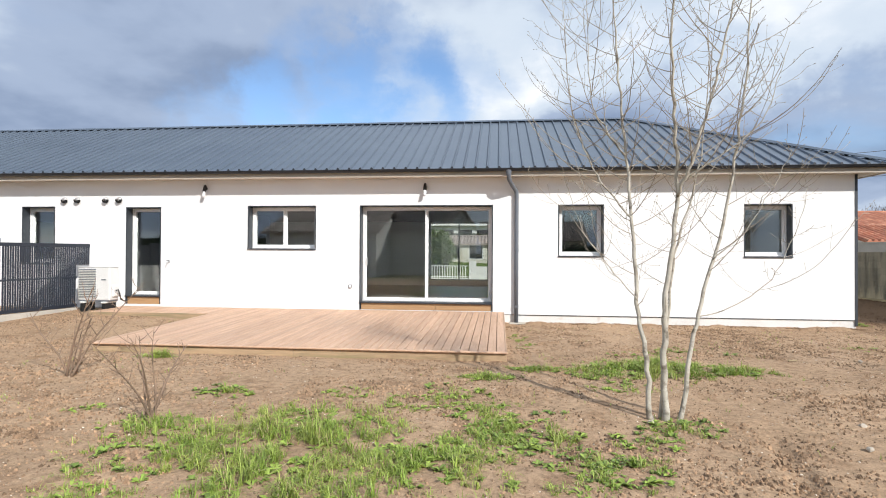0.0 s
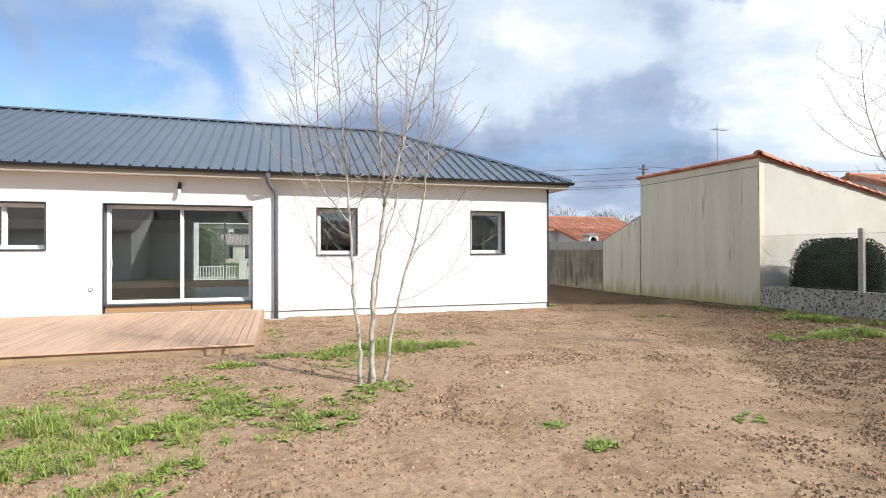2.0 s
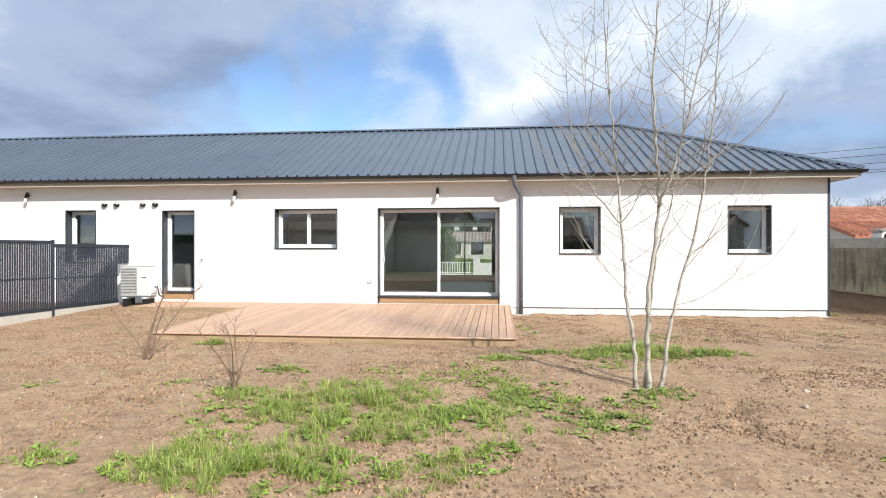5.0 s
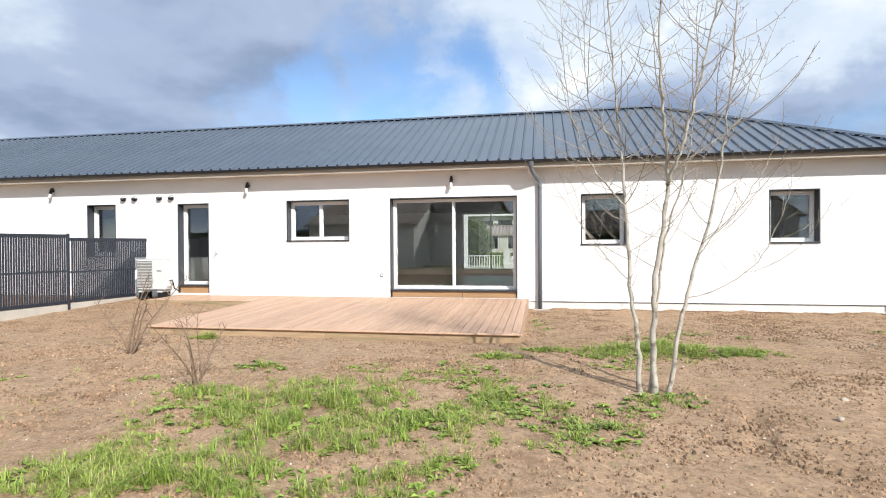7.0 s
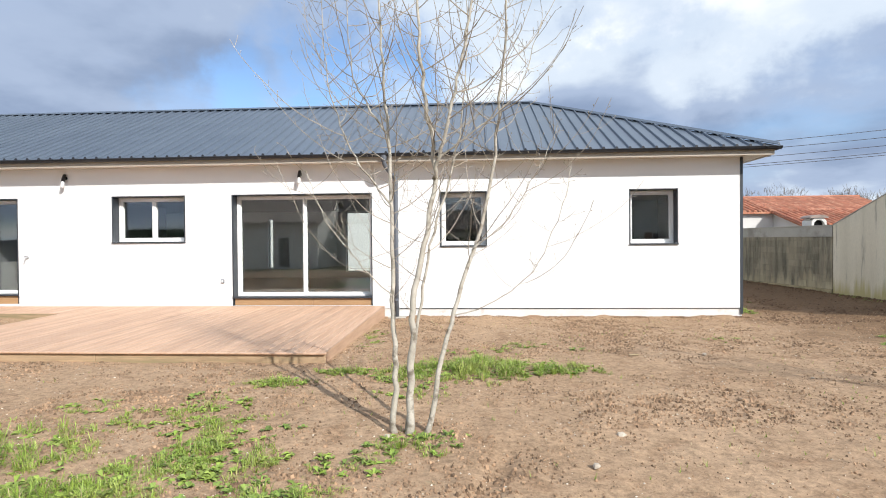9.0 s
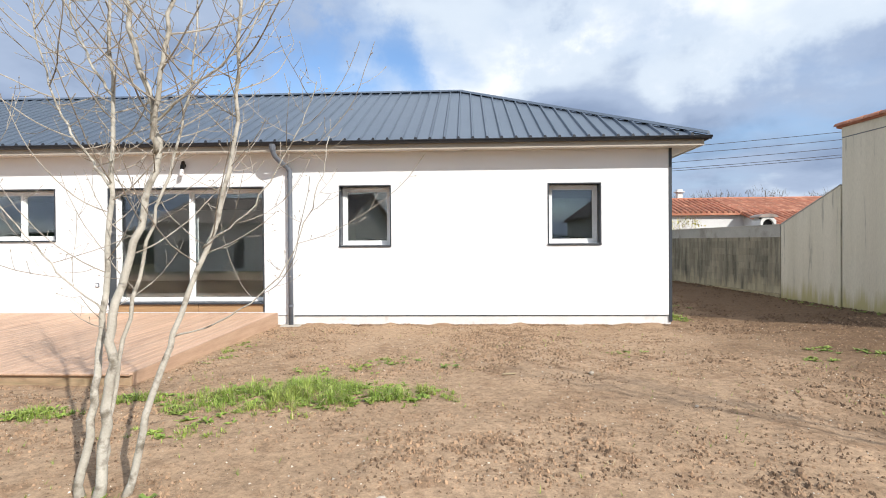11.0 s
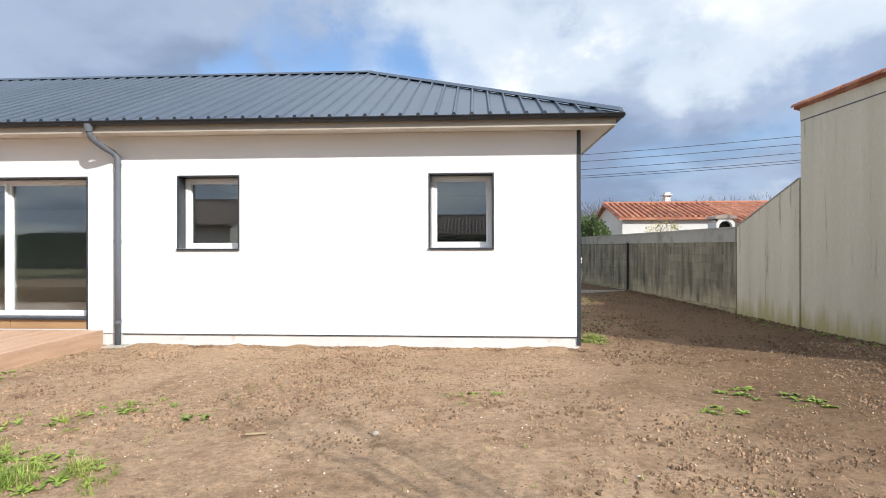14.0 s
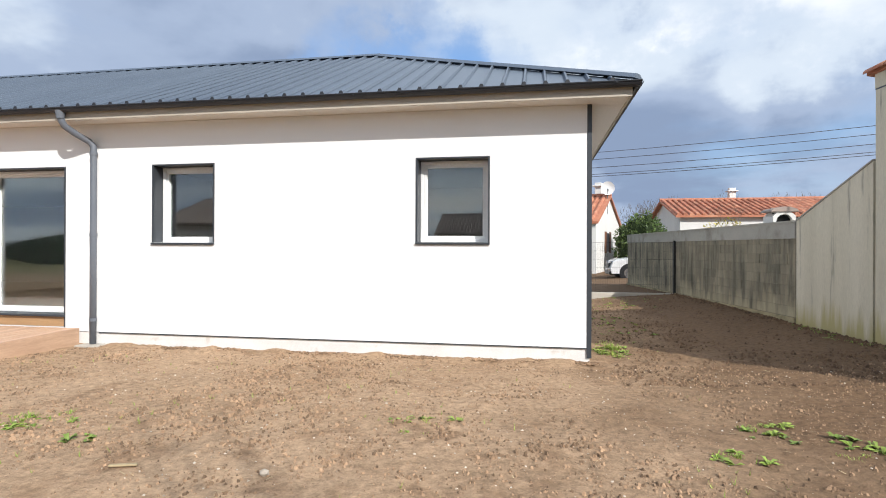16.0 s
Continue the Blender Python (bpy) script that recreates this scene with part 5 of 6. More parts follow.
def leaf_shrub(name, centre, radii, count, size, mat, seed, label, rough=0.12, solid=True, clipped=0.0):
    """A clipped or wild evergreen: many small leaves over twigs and, if solid, a dark sheet for the shade inside."""
    rng = random.Random(seed)
    t = thing(name, (centre[0], centre[1], ground_z(centre[0], centre[1]) - 0.02), label, "shrub")
    dz = centre[2] - t.location.z
    g = Geo()
    for i in range(count):
        u = Vector((rng.gauss(0, 1), rng.gauss(0, 1), rng.gauss(0, 1))).normalized()
        k = 1 + rough * noise.noise(u * 3.1 + Vector((seed, 0, 0))) + 0.4 * rough * noise.noise(u * 8) - rng.random() ** 2 * 0.10
        k *= 1 + clipped * ((u.x ** 4 + u.y ** 4 + u.z ** 4) ** -0.25 - 1)
        p = Vector((u.x * radii[0] * k, u.y * radii[1] * k, u.z * radii[2] * k + dz))
        if p.z < 0:
            continue
        a = (u + Vector((rng.uniform(-1, 1), rng.uniform(-1, 1), rng.uniform(-1, 1))) * 0.9).normalized()
        b = a.cross(Vector((rng.uniform(-1, 1), rng.uniform(-1, 1), rng.uniform(-1, 1)))).normalized()
        s = size * rng.uniform(0.6, 1.3)
        g.add([p, p + a * s * 0.5 + b * s * 0.28, p + a * s, p + a * s * 0.5 - b * s * 0.28], [(0, 1, 2, 3)])
    piece("leaves", g, mat, t)["kind"] = "stuff"
    core = Geo()
    for i in range(14):
        a = rng.random() * 6.28
        core.tube([(0.1 * math.cos(a), 0.1 * math.sin(a), 0), (0.3 * radii[0] * math.cos(a), 0.3 * radii[1] * math.sin(a), dz * 0.7), (0.7 * radii[0] * math.cos(a), 0.7 * radii[1] * math.sin(a), dz + 0.4 * radii[2])], [0.03, 0.02, 0.008], 5)
    piece("branches", core, M_BROWN, t)
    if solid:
        # closed dark sheet that stands in for the shade between the leaves
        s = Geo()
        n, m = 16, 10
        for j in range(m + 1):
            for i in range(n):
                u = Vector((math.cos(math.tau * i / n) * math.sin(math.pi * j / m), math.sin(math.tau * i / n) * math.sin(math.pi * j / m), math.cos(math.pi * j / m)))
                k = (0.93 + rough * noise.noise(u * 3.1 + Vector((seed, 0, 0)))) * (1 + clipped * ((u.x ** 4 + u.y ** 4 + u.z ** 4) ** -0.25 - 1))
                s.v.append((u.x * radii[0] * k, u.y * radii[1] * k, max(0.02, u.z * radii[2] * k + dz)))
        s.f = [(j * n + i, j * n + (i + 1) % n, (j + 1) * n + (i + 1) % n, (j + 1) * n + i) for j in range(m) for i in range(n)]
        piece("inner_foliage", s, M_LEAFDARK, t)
    return t


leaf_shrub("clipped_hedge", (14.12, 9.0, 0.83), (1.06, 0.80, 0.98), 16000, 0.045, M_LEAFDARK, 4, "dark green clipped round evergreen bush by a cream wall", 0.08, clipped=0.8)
leaf_shrub("evergreen_bush", (13.6, 39.0, 1.4), (1.5, 1.5, 2.0), 3500, 0.16, M_LEAF, 6, "green leafy evergreen bush by the street", 0.25)
leaf_shrub("evergreen_bush", (-4.9, 41.0, 1.6), (1.4, 1.4, 1.6), 2500, 0.16, M_LEAF, 7, "green leafy bush in a front garden", 0.25)
leaf_shrub("evergreen_bush", (-4.0, 68.0, 2.9), (5.0, 1.4, 1.1), 3000, 0.2, M_LEAFDARK, 9, "dark hedge on the slope", 0.25)
leaf_shrub("rear_hedge", (5.5, -9.0, 0.75), (8.5, 0.6, 1.35), 9000, 0.12, M_LEAFDARK, 15, "long dark evergreen hedge along the rear boundary", 0.12)
# unseen hedge, added to darken the horizon that the panes reflect
leaf_shrub("rear_hedge", (-28.0, -24.0, 1.0), (19.0, 0.8, 2.2), 9000, 0.16, M_LEAFDARK, 16, "added unseen dark hedge that darkens the window reflections", 0.12)
leaf_shrub("blossom_shrub", (16.2, 33.0, 1.9), (1.1, 1.1, 0.9), 420, 0.13, M_LEAFYELLOW, 12, "thin yellow flowering shrub beside a white house", 0.3, False)
bare_shrub((16.2, 33.0), 3.6, 8, 0.35, 51, "thin bare branches of a flowering shrub", M_BROWN, "bare_shrub", 0.6, 0.012)


# ---- neighbouring houses ----
def village_house(x0, x1, y0, y1, eave, ridge, axis, tiles, label, windows=(), turn=0.0, z0=None, wall=None, chimney=None, over=0.3):
    """A low rendered house with a tiled gable roof; windows: (side, along, sill, width, height, shutters)."""
    cx, cy = (x0 + x1) / 2, (y0 + y1) / 2
    base = (ground_z(cx, cy) if z0 is None else z0)
    t = thing("neighbour_house", (cx, cy, base), label, "house")
    t.rotation_euler = (0, 0, radians(turn))
    w, d = (x1 - x0) / 2, (y1 - y0) / 2
    if axis == "y":
        w, d = d, w
    spin = Matrix.Rotation(radians(90), 4, "Z") if axis == "y" else Matrix.Identity(4)
    e, r = eave - base, ridge - base

    def put(name, g, mat, parent=None, lab="", smooth=False):
        g.v = [tuple(spin @ Vector(p)) for p in g.v]
        return piece(name, g, mat, parent or t, lab, smooth)

    k = (r - e) / d
    put("wall", Geo().prism([(-d, -0.6), (d, -0.6), (d, e), (0, r - 0.05), (-d, e)], "x", -w, w), wall or M_HOUSE)
    roof = put("roof", Geo().add([(-w - over, -d - over, e - k * over + 0.03), (w + over, -d - over, e - k * over + 0.03), (w + over, 0, r + 0.03), (-w - over, 0, r + 0.03), (w + over, d + over, e - k * over + 0.03), (-w - over, d + over, e - k * over + 0.03)]
                                 + [(-w - over, -d - over, e - k * over - 0.1), (w + over, -d - over, e - k * over - 0.1), (w + over, 0, r - 0.1), (-w - over, 0, r - 0.1), (w + over, d + over, e - k * over - 0.1), (-w - over, d + over, e - k * over - 0.1)],
                                 [(0, 1, 2, 3), (3, 2, 4, 5), (9, 8, 7, 6), (11, 10, 8, 9), (0, 6, 7, 1), (5, 4, 10, 11), (1, 7, 8, 2), (2, 8, 10, 4), (0, 3, 9, 6), (3, 5, 11, 9)]), tiles, lab="tiled gable roof")
    g = Geo()
    step, rad = 0.36, 0.115
    n = int((2 * w + 2 * over) / step)
    for i in range(n):
        x = -w - over + step * (i + 0.5)
        for s in (-1, 1):
            rows = 6
            for q in range(rows):
                a, b = q / rows, (q + 1) / rows
                pa, pb = (d + over) * (1 - a), (d + over) * (1 - b)
                verts = []
                for yy, lift in ((pa, 0.03), (pb, 0.012)):
                    zz = r - k * yy + 0.03
                    for m in range(5):
                        an = math.pi * m / 4
                        verts.append((x + rad * math.cos(an), s * yy, zz + rad * math.sin(an) + lift))
                g.add(verts, [(m, m + 1, m + 6, m + 5) for m in range(4)] + [(4, 3, 2, 1, 0)])
    put("tiles", g, tiles, roof, "rows of round clay tiles")["kind"] = "stuff"
    put("ridge_tiles", Geo().tube([(-w - over, 0, r + 0.08), (w + over, 0, r + 0.08)], 0.11, 10), tiles, roof)
    for side, along, sill, ww, hh, shut in windows:
        if side == "front":
            box = lambda a, b, c, e2, f, h: Geo().box(a, -d - f, c, b, -d - e2, h, 0.005)
        elif side == "back":
            box = lambda a, b, c, e2, f, h: Geo().box(a, d + e2, c, b, d + f, h, 0.005)
        elif side == "east":
            box = lambda a, b, c, e2, f, h: Geo().box(w + e2, a, c, w + f, b, h, 0.005)
        else:
            box = lambda a, b, c, e2, f, h: Geo().box(-w - f, a, c, -w - e2, b, h, 0.005)
        win = put("window", box(along, along + ww, sill, -0.2, 0.012, sill + hh), M_PVC, lab="white window")
        put("pane", box(along + 0.08, along + ww - 0.08, sill + 0.08, 0.013, 0.02, sill + hh - 0.08), M_CARBLACK, win)
        if shut:
            for a in (along - ww * 0.5, along + ww):
                put("shutter", box(a, a + ww * 0.5, sill, 0.013, 0.05, sill + hh), M_SHUTTER, win, "brown wooden shutter")
    if chimney:
        cxx, cyy, top = chimney
        c = put("chimney", Geo().box(cxx - 0.2, cyy - 0.2, e, cxx + 0.2, cyy + 0.2, top, 0.01), M_HOUSE)
        put("chimney_cap", Geo().box(cxx - 0.32, cyy - 0.32, top, cxx + 0.32, cyy + 0.32, top + 0.08, 0.01).box(cxx - 0.2, cyy - 0.2, top + 0.081, cxx + 0.2, cyy + 0.2, top + 0.25, 0.01), M_HOUSE, c)
    return t


village_house(16.0, 31.0, 40.0, 48.0, 3.55, 4.72, "x", M_TILEROOF, "low white house with an orange clay tile roof", [("front", -5.5, 1.0, 1.2, 1.0, False), ("front", 2.0, 0.1, 2.4, 2.1, False)], chimney=(-2.9, 1.0, 1.0 + 4.3))
village_house(23.0, 31.2, 36.2, 51.8, 2.46, 4.745, "x", M_TILEROOF, "lower white wing with an orange clay tile roof", [("front", -3.6, 0.1, 6.2, 2.1, False)])
village_house(27.0, 41.0, 13.0, 23.0, 3.3, 5.15, "x", M_TILEROOF, "neighbouring house with an orange tiled roof", [("front", -4, 1.0, 1.2, 1.2, True)])
village_house(2.16, 12.16, 38.44, 45.44, 3.05, 4.75, "x", M_TILEROOF, "small white house with brown shutters and clay tiles", [("east", -0.8, 1.4, 0.9, 1.3, True)], turn=-19, chimney=(4.3, 0.3, 5.6), over=0.15)
village_house(-14.0, -4.75, 34.5, 36.6, 4.7, 5.4, "x", M_TILEROOF, "white house across the street", [("west", 1.0, 1.1, 0.9, 1.1, True)], over=0.06)
village_house(-6.4, -0.6, 55.0, 60.0, 2.55, 3.3, "x", M_TILEOLD, "beige house with a pale tiled roof on the slope", [("front", -1.9, 0.1, 1.3, 1.5, False), ("front", 0.3, 0.1, 1.5, 1.5, False)], wall=M_SHEDLIT)
village_house(-16.5, -8.6, -20.0, -9.5, 3.0, 4.9, "x", M_TILEOLD, "neighbouring house with a weathered tile roof", [("back", 1.2, 0.1, 0.9, 2.1, False), ("back", -2.6, 1.0, 1.2, 1.1, False)], wall=M_HOUSE)
village_house(-9.6, -4.6, -21.0, -12.0, 3.3, 5.1, "y", M_TILEOLD, "white gabled house wing with a weathered tile roof", [("east", -0.5, 0.1, 0.9, 2.1, False)], wall=M_HOUSE, turn=-62)
village_house(-2.0, 9.0, -39.0, -30.0, 3.0, 5.0, "x", M_TILEOLD, "neighbouring house with a weathered tile roof", [("back", -3, 1.0, 1.2, 1.1, True), ("back", 2, 0.1, 1.6, 2.1, False)], wall=M_SHEDLIT)
village_house(13.0, 18.5, -24.0, -15.0, 3.6, 5.6, "y", M_TILEOLD, "white gabled house with a weathered tile roof", [("east", -0.6, 1.0, 1.1, 1.2, True)])


def satellite_dish():
    t = thing("satellite_dish", (11.75, 39.9, 0), "round white satellite dish on a short mast by a roof", "satellite dish")
    piece("mast", Geo().tube([(0, 0, 3.6), (0, 0, 5.15)], 0.03, 6), M_WIRE, t)
    n, g = 16, Geo()
    for r_, y in ((0.42, 0.0), (0.3, 0.07), (0.15, 0.11), (0.02, 0.12)):
        g.v += [(r_ * math.cos(math.tau * i / n), y - 0.1, 5.2 + r_ * math.sin(math.tau * i / n)) for i in range(n)]
    g.f = [(j * n + i, j * n + (i + 1) % n, (j + 1) * n + (i + 1) % n, (j + 1) * n + i) for j in range(3) for i in range(n)]
    piece("reflector", g, M_PVC, t, smooth=True)
    piece("feed_arm", Geo().tube([(0, 0, 4.85), (0, -0.45, 5.1)], 0.015, 5), M_WIRE, t)


satellite_dish()


def modern_house():
    z = ground_z(-6, 82)
    t = thing("modern_house", (-6.2, 82, z), "flat roofed white modern house on the slope", "house")
    piece("wall", Geo().box(-6, -4, -0.5, 6, 4, 3.2), M_HOUSE, t)
    piece("roof", Geo().box(-6.6, -4.8, 3.2, 6.6, 4.6, 3.6, 0.03), M_HOUSE, t)
    for i in range(4):
        piece("window", Geo().box(-5.2 + i * 2.7, -4.06, 0.5, -3.2 + i * 2.7, -4.005, 2.6, 0.01), M_CARBLACK, t)


modern_house()


def street_fence():
    z = ground_z(-3, 27)
    t = thing("street_fence", (0, 27.0, z), "white metal railing with a rendered gate pillar", "fence")
    piece("base_wall", Geo().box(-9, -0.1, -0.3, -1.62, 0.1, 0.42, 0.01), M_HOUSE, t)
    for zz in (0.48, 1.02):
        piece("rail", Geo().box(-9, -0.02, zz, -1.62, 0.02, zz + 0.04, 0.004), M_PVC, t)
    me = Geo().box(-0.018, -0.012, 0.42, 0.018, 0.012, 1.06, 0.003).mesh("bar", M_PVC)
    for i in range(56):
        piece("bar", me, M_PVC, t).location = (-8.95 + i * 0.13, 0, 0)
    piece("pillar", Geo().box(-1.6, -0.17, -0.3, -1.26, 0.17, 1.3, 0.012), M_HOUSE, t)
    piece("base_wall", Geo().box(-1.25, -0.1, -0.3, 3.2, 0.1, 1.02, 0.01), M_HOUSE, t)


street_fence()
tagged(piece("road", Geo().box(-70, 30.0, -0.5, 14.9, 34.0, -0.035), M_ASPHALT), "grey asphalt street", "road", kind="structure")


def parked_car():
    t = thing("parked_car", (12.95, 32.2, -0.03), "white parked car with dark wheel arches", "car")
    side = [(-2.15, 0.32), (-2.2, 0.55), (-2.12, 0.86), (-1.9, 0.97), (-1.0, 1.08), (-0.35, 1.52), (0.9, 1.6), (1.75, 1.45), (2.1, 1.0), (2.18, 0.6), (2.1, 0.32)]
    g = Geo()
    n = len(side)
    for y, s in ((-0.9, 0.0), (-0.82, 1.0), (0.82, 1.0), (0.9, 0.0)):
        for x, z in side:
            k = 0.0 if s else 0.04
            g.v.append((x * (1 - k * 0.5), y * (0.93 if z > 1.2 else 1.0), z - (0.05 if not s and z > 0.9 else 0)))
    for q in range(3):
        g.f += [(q * n + i, q * n + (i + 1) % n, (q + 1) * n + (i + 1) % n, (q + 1) * n + i) for i in range(n)]
    g.f += [tuple(range(n)), tuple(reversed(range(3 * n, 4 * n)))]
    piece("body", g, M_CAR, t, "glossy white paint")
    piece("bumper", Geo().box(-2.22, -0.86, 0.26, -1.9, 0.86, 0.44, 0.04), M_CARBLACK, t)
    piece("grille", Geo().box(-2.215, -0.5, 0.56, -2.12, 0.5, 0.8, 0.03), M_CARBLACK, t)
    for y in (-0.68, 0.68):
        piece("headlight", Geo().box(-2.17, y - 0.18, 0.78, -1.86, y + 0.19, 0.9, 0.03), M_CHROME, t)
        piece("daylight_strip", Geo().box(-2.19, y - 0.03, 0.45, -2.1, y + 0.05, 0.75, 0.02), M_CARBLACK, t)
    piece("windscreen", Geo().add([(-0.98, -0.72, 1.11), (-0.98, 0.72, 1.11), (-0.38, 0.66, 1.52), (-0.38, -0.66, 1.52), (-1.0, -0.72, 1.09), (-1.0, 0.72, 1.09), (-0.40, 0.66, 1.53), (-0.40, -0.66, 1.53)], [(0, 1, 2, 3), (7, 6, 5, 4), (0, 4, 5, 1), (2, 6, 7, 3)]), M_CARBLACK, t)
    for x in (-1.35, 1.35):
        for y in (-0.86, 0.86):
            s = 1 if y > 0 else -1
            piece("wheel_arch", Geo().tube([(x, y - 0.05 * s, 0.36), (x, y + 0.045 * s, 0.36)], 0.43, 20), M_CARBLACK, t)
            w = piece("wheel", Geo().tube([(x, y - 0.1 * s, 0.35), (x, y + 0.055 * s, 0.35)], 0.35, 20), M_CARBLACK, t)
            piece("rim", Geo().tube([(x, y + 0.05 * s, 0.35), (x, y + 0.065 * s, 0.35)], 0.23, 16), M_CHROME, w)


parked_car()


# ---- street pole and cables ----
def utility_pole():
    t = thing("utility_pole", (35.6, 45.0, 0), "dark wooden utility pole with cross arms", "pole")
    piece("pole", Geo().tube([(0, 0, -0.3), (0, 0, 10.4)], [0.17, 0.12], 10), M_POLE, t, smooth=True)
    for z in (9.9, 8.9):
        piece("cross_arm", Geo().box(-0.6, -0.06, z, 0.6, 0.06, z + 0.1, 0.01), M_POLE, t)
    f = thing("far_utility_pole", (-22.0, 58.0, 0), "dark wooden utility pole far behind the roof", "pole")
    piece("pole", Geo().tube([(0, 0, -0.3), (0, 0, 10.0)], [0.17, 0.12], 8), M_POLE, f)
    e = thing("far_utility_pole", (75.0, 34.0, 0), "dark wooden utility pole far along the street", "pole")
    piece("pole", Geo().tube([(0, 0, -0.3), (0, 0, 11.0)], [0.17, 0.12], 8), M_POLE, e)
    for a, b, c in ((10.2, 9.8, 10.8), (9.6, 9.3, 10.2), (8.95, 8.6, 9.6), (8.4, 8.1, 9.0), (8.2, 7.95, 8.8)):
        k = thing("overhead_cable", (35.6, 45.0, a), "black overhead cable strung between wooden poles", "cable", "overhead cables")
        pts = []
        for (p, q) in (((-22.0, 58.0, b), (35.6, 45.0, a)), ((35.6, 45.0, a), (75.0, 34.0, c))):
            for i in range(13):
                u = i / 12
                m = Vector(p).lerp(Vector(q), u)
                m.z -= 0.8 * 4 * u * (1 - u)
                pts.append(m - Vector((35.6, 45.0, a)))
        piece("wire", Geo().tube([p for i, p in enumerate(pts) if i != 13], 0.022, 4), M_CABLE, k)


utility_pole()


def far_woods():
    rng = random.Random(77)
    g = Geo()
    for i in range(260):
        x = rng.uniform(-60, 190)
        y = rng.uniform(120, 150)
        h = rng.uniform(9.0, 13.5) * (1.15 if x > 30 else 0.55)
        z0 = 0
        g.tube([(x, y, z0), (x + rng.uniform(-.5, .5), y, z0 + h * 0.6)], [0.2, 0.1], 4, False)
        for k in range(190):
            a = rng.random() * 6.28
            u = rng.random() ** 0.6
            rad = h * 0.36 * u
            p = Vector((x + rad * math.cos(a), y + rad * math.sin(a), z0 + h * (0.35 + 0.55 * math.sqrt(max(0, 1 - u * u)) * rng.random() ** 0.5)))
            q = p + Vector((rng.uniform(-0.6, 0.6), rng.uniform(-0.3, 0.3), rng.uniform(0.5, 1.5)))
            s = rng.uniform(0.025, 0.07)
            g.add([p - Vector((s, 0, 0)), p + Vector((s, 0, 0)), q], [(0, 1, 2)])
    tagged(piece("woods", g, M_WOODS), "far bare winter woods on the horizon", "woods", kind="stuff")


far_woods()


# ---- grass, weeds, clods and pebbles ----
# each tuft area: x, y, half width, half depth, blades, height
GRASS_FRONT = [(-1.6, 3.55, 0.55, 0.55, 1500, 0.20), (-2.9, 4.0, 0.5, 0.5, 700, 0.13), (-2.3, 2.7, 1.05, 0.38, 3000, 0.18), (-1.2, 2.6, 0.5, 0.3, 700, 0.17), (-0.75, 4.15, 0.5, 0.4, 1700, 0.13), (0.3, 3.9, 0.4, 0.3, 400, 0.08), (-0.3, 3.3, 0.15, 0.13, 420, 0.24), (-0.6, 3.0, 0.35, 0.25, 350, 0.12), (-4.1, 2.8, 0.35, 0.25, 350, 0.10), (-2.9, 3.2, 0.35, 0.3, 380, 0.12)]
GRASS_TREE = [(-1.95, 4.55, 0.85, 0.85, 3600, 0.20), (0.1, 5.0, 0.5, 0.35, 1200, 0.11), (-0.2, 4.6, 0.5, 0.4, 900, 0.10), (-1.0, 5.9, 0.4, 0.3, 400, 0.10), (0.8, 4.2, 0.45, 0.3, 800, 0.10), (-0.55, 6.3, 0.35, 0.22, 420, 0.12), (-0.3, 5.6, 0.4, 0.3, 900, 0.10), (2.1, 7.95, 0.9, 0.5, 4200, 0.19), (3.0, 8.05, 0.55, 0.33, 1700, 0.16), (0.45, 7.75, 0.42, 0.16, 600, 0.11), (-0.28, 7.25, 0.36, 0.18, 650, 0.11), (1.45, 7.45, 0.6, 0.4, 700, 0.11), (1.45, 6.9, 0.4, 0.3, 300, 0.08)]
GRASS_TREE_FAR = [(-3.4, 4.75, 0.45, 0.3, 520, 0.12), (-3.3, 6.0, 0.28, 0.2, 380, 0.14), (1.2, 4.9, 0.3, 0.25, 200, 0.08), (1.6, 5.3, 0.35, 0.3, 260, 0.10), (-5.5, 7.95, 0.35, 0.08, 300, 0.17), (2.8, 9.7, 0.45, 0.25, 260, 0.07), (2.3, 9.1, 0.6, 0.3, 300, 0.07), (0.3, 10.3, 0.2, 0.9, 260, 0.08)]
GRASS_FENCE = [(9.9, 6.6, 0.6, 0.35, 1500, 0.13), (10.8, 6.2, 0.7, 0.45, 2600, 0.18), (10.3, 4.6, 0.5, 0.4, 900, 0.16), (11.7, 7.7, 0.5, 0.6, 1800, 0.20), (12.3, 5.5, 0.45, 1.4, 2200, 0.22), (12.4, 9.4, 0.3, 0.9, 1100, 0.17), (7.3, 2.6, 0.35, 0.22, 420, 0.10), (6.4, 2.0, 0.3, 0.2, 420, 0.12), (9.0, 3.2, 0.4, 0.3, 300, 0.10)]
GRASS_ALLEY = [(8.45, 14.2, 0.22, 0.55, 420, 0.14), (8.9, 16.5, 0.6, 1.6, 700, 0.05), (9.4, 20.5, 1.2, 1.5, 900, 0.05), (12.2, 12.5, 0.15, 1.8, 260, 0.09), (11.95, 15.5, 0.12, 1.0, 200, 0.09)]
GRASS_SPARSE = [(3.05, 2.8, 0.13, 0.1, 110, 0.08), (2.93, 3.36, 0.1, 0.08, 60, 0.07), (9.25, 10.5, 0.25, 0.18, 120, 0.06), (8.8, 9.8, 0.22, 0.15, 120, 0.06), (9.7, 10.0, 0.25, 0.15, 120, 0.06), (4.9, 3.0, 0.18, 0.15, 60, 0.06), (-4.4, 5.2, 0.2, 0.15, 60, 0.07), (-6.2, 5.0, 0.2, 0.15, 60, 0.06), (-1.9, 6.2, 0.35, 0.25, 120, 0.08), (6.2, 10.2, 0.5, 0.3, 60, 0.05)]


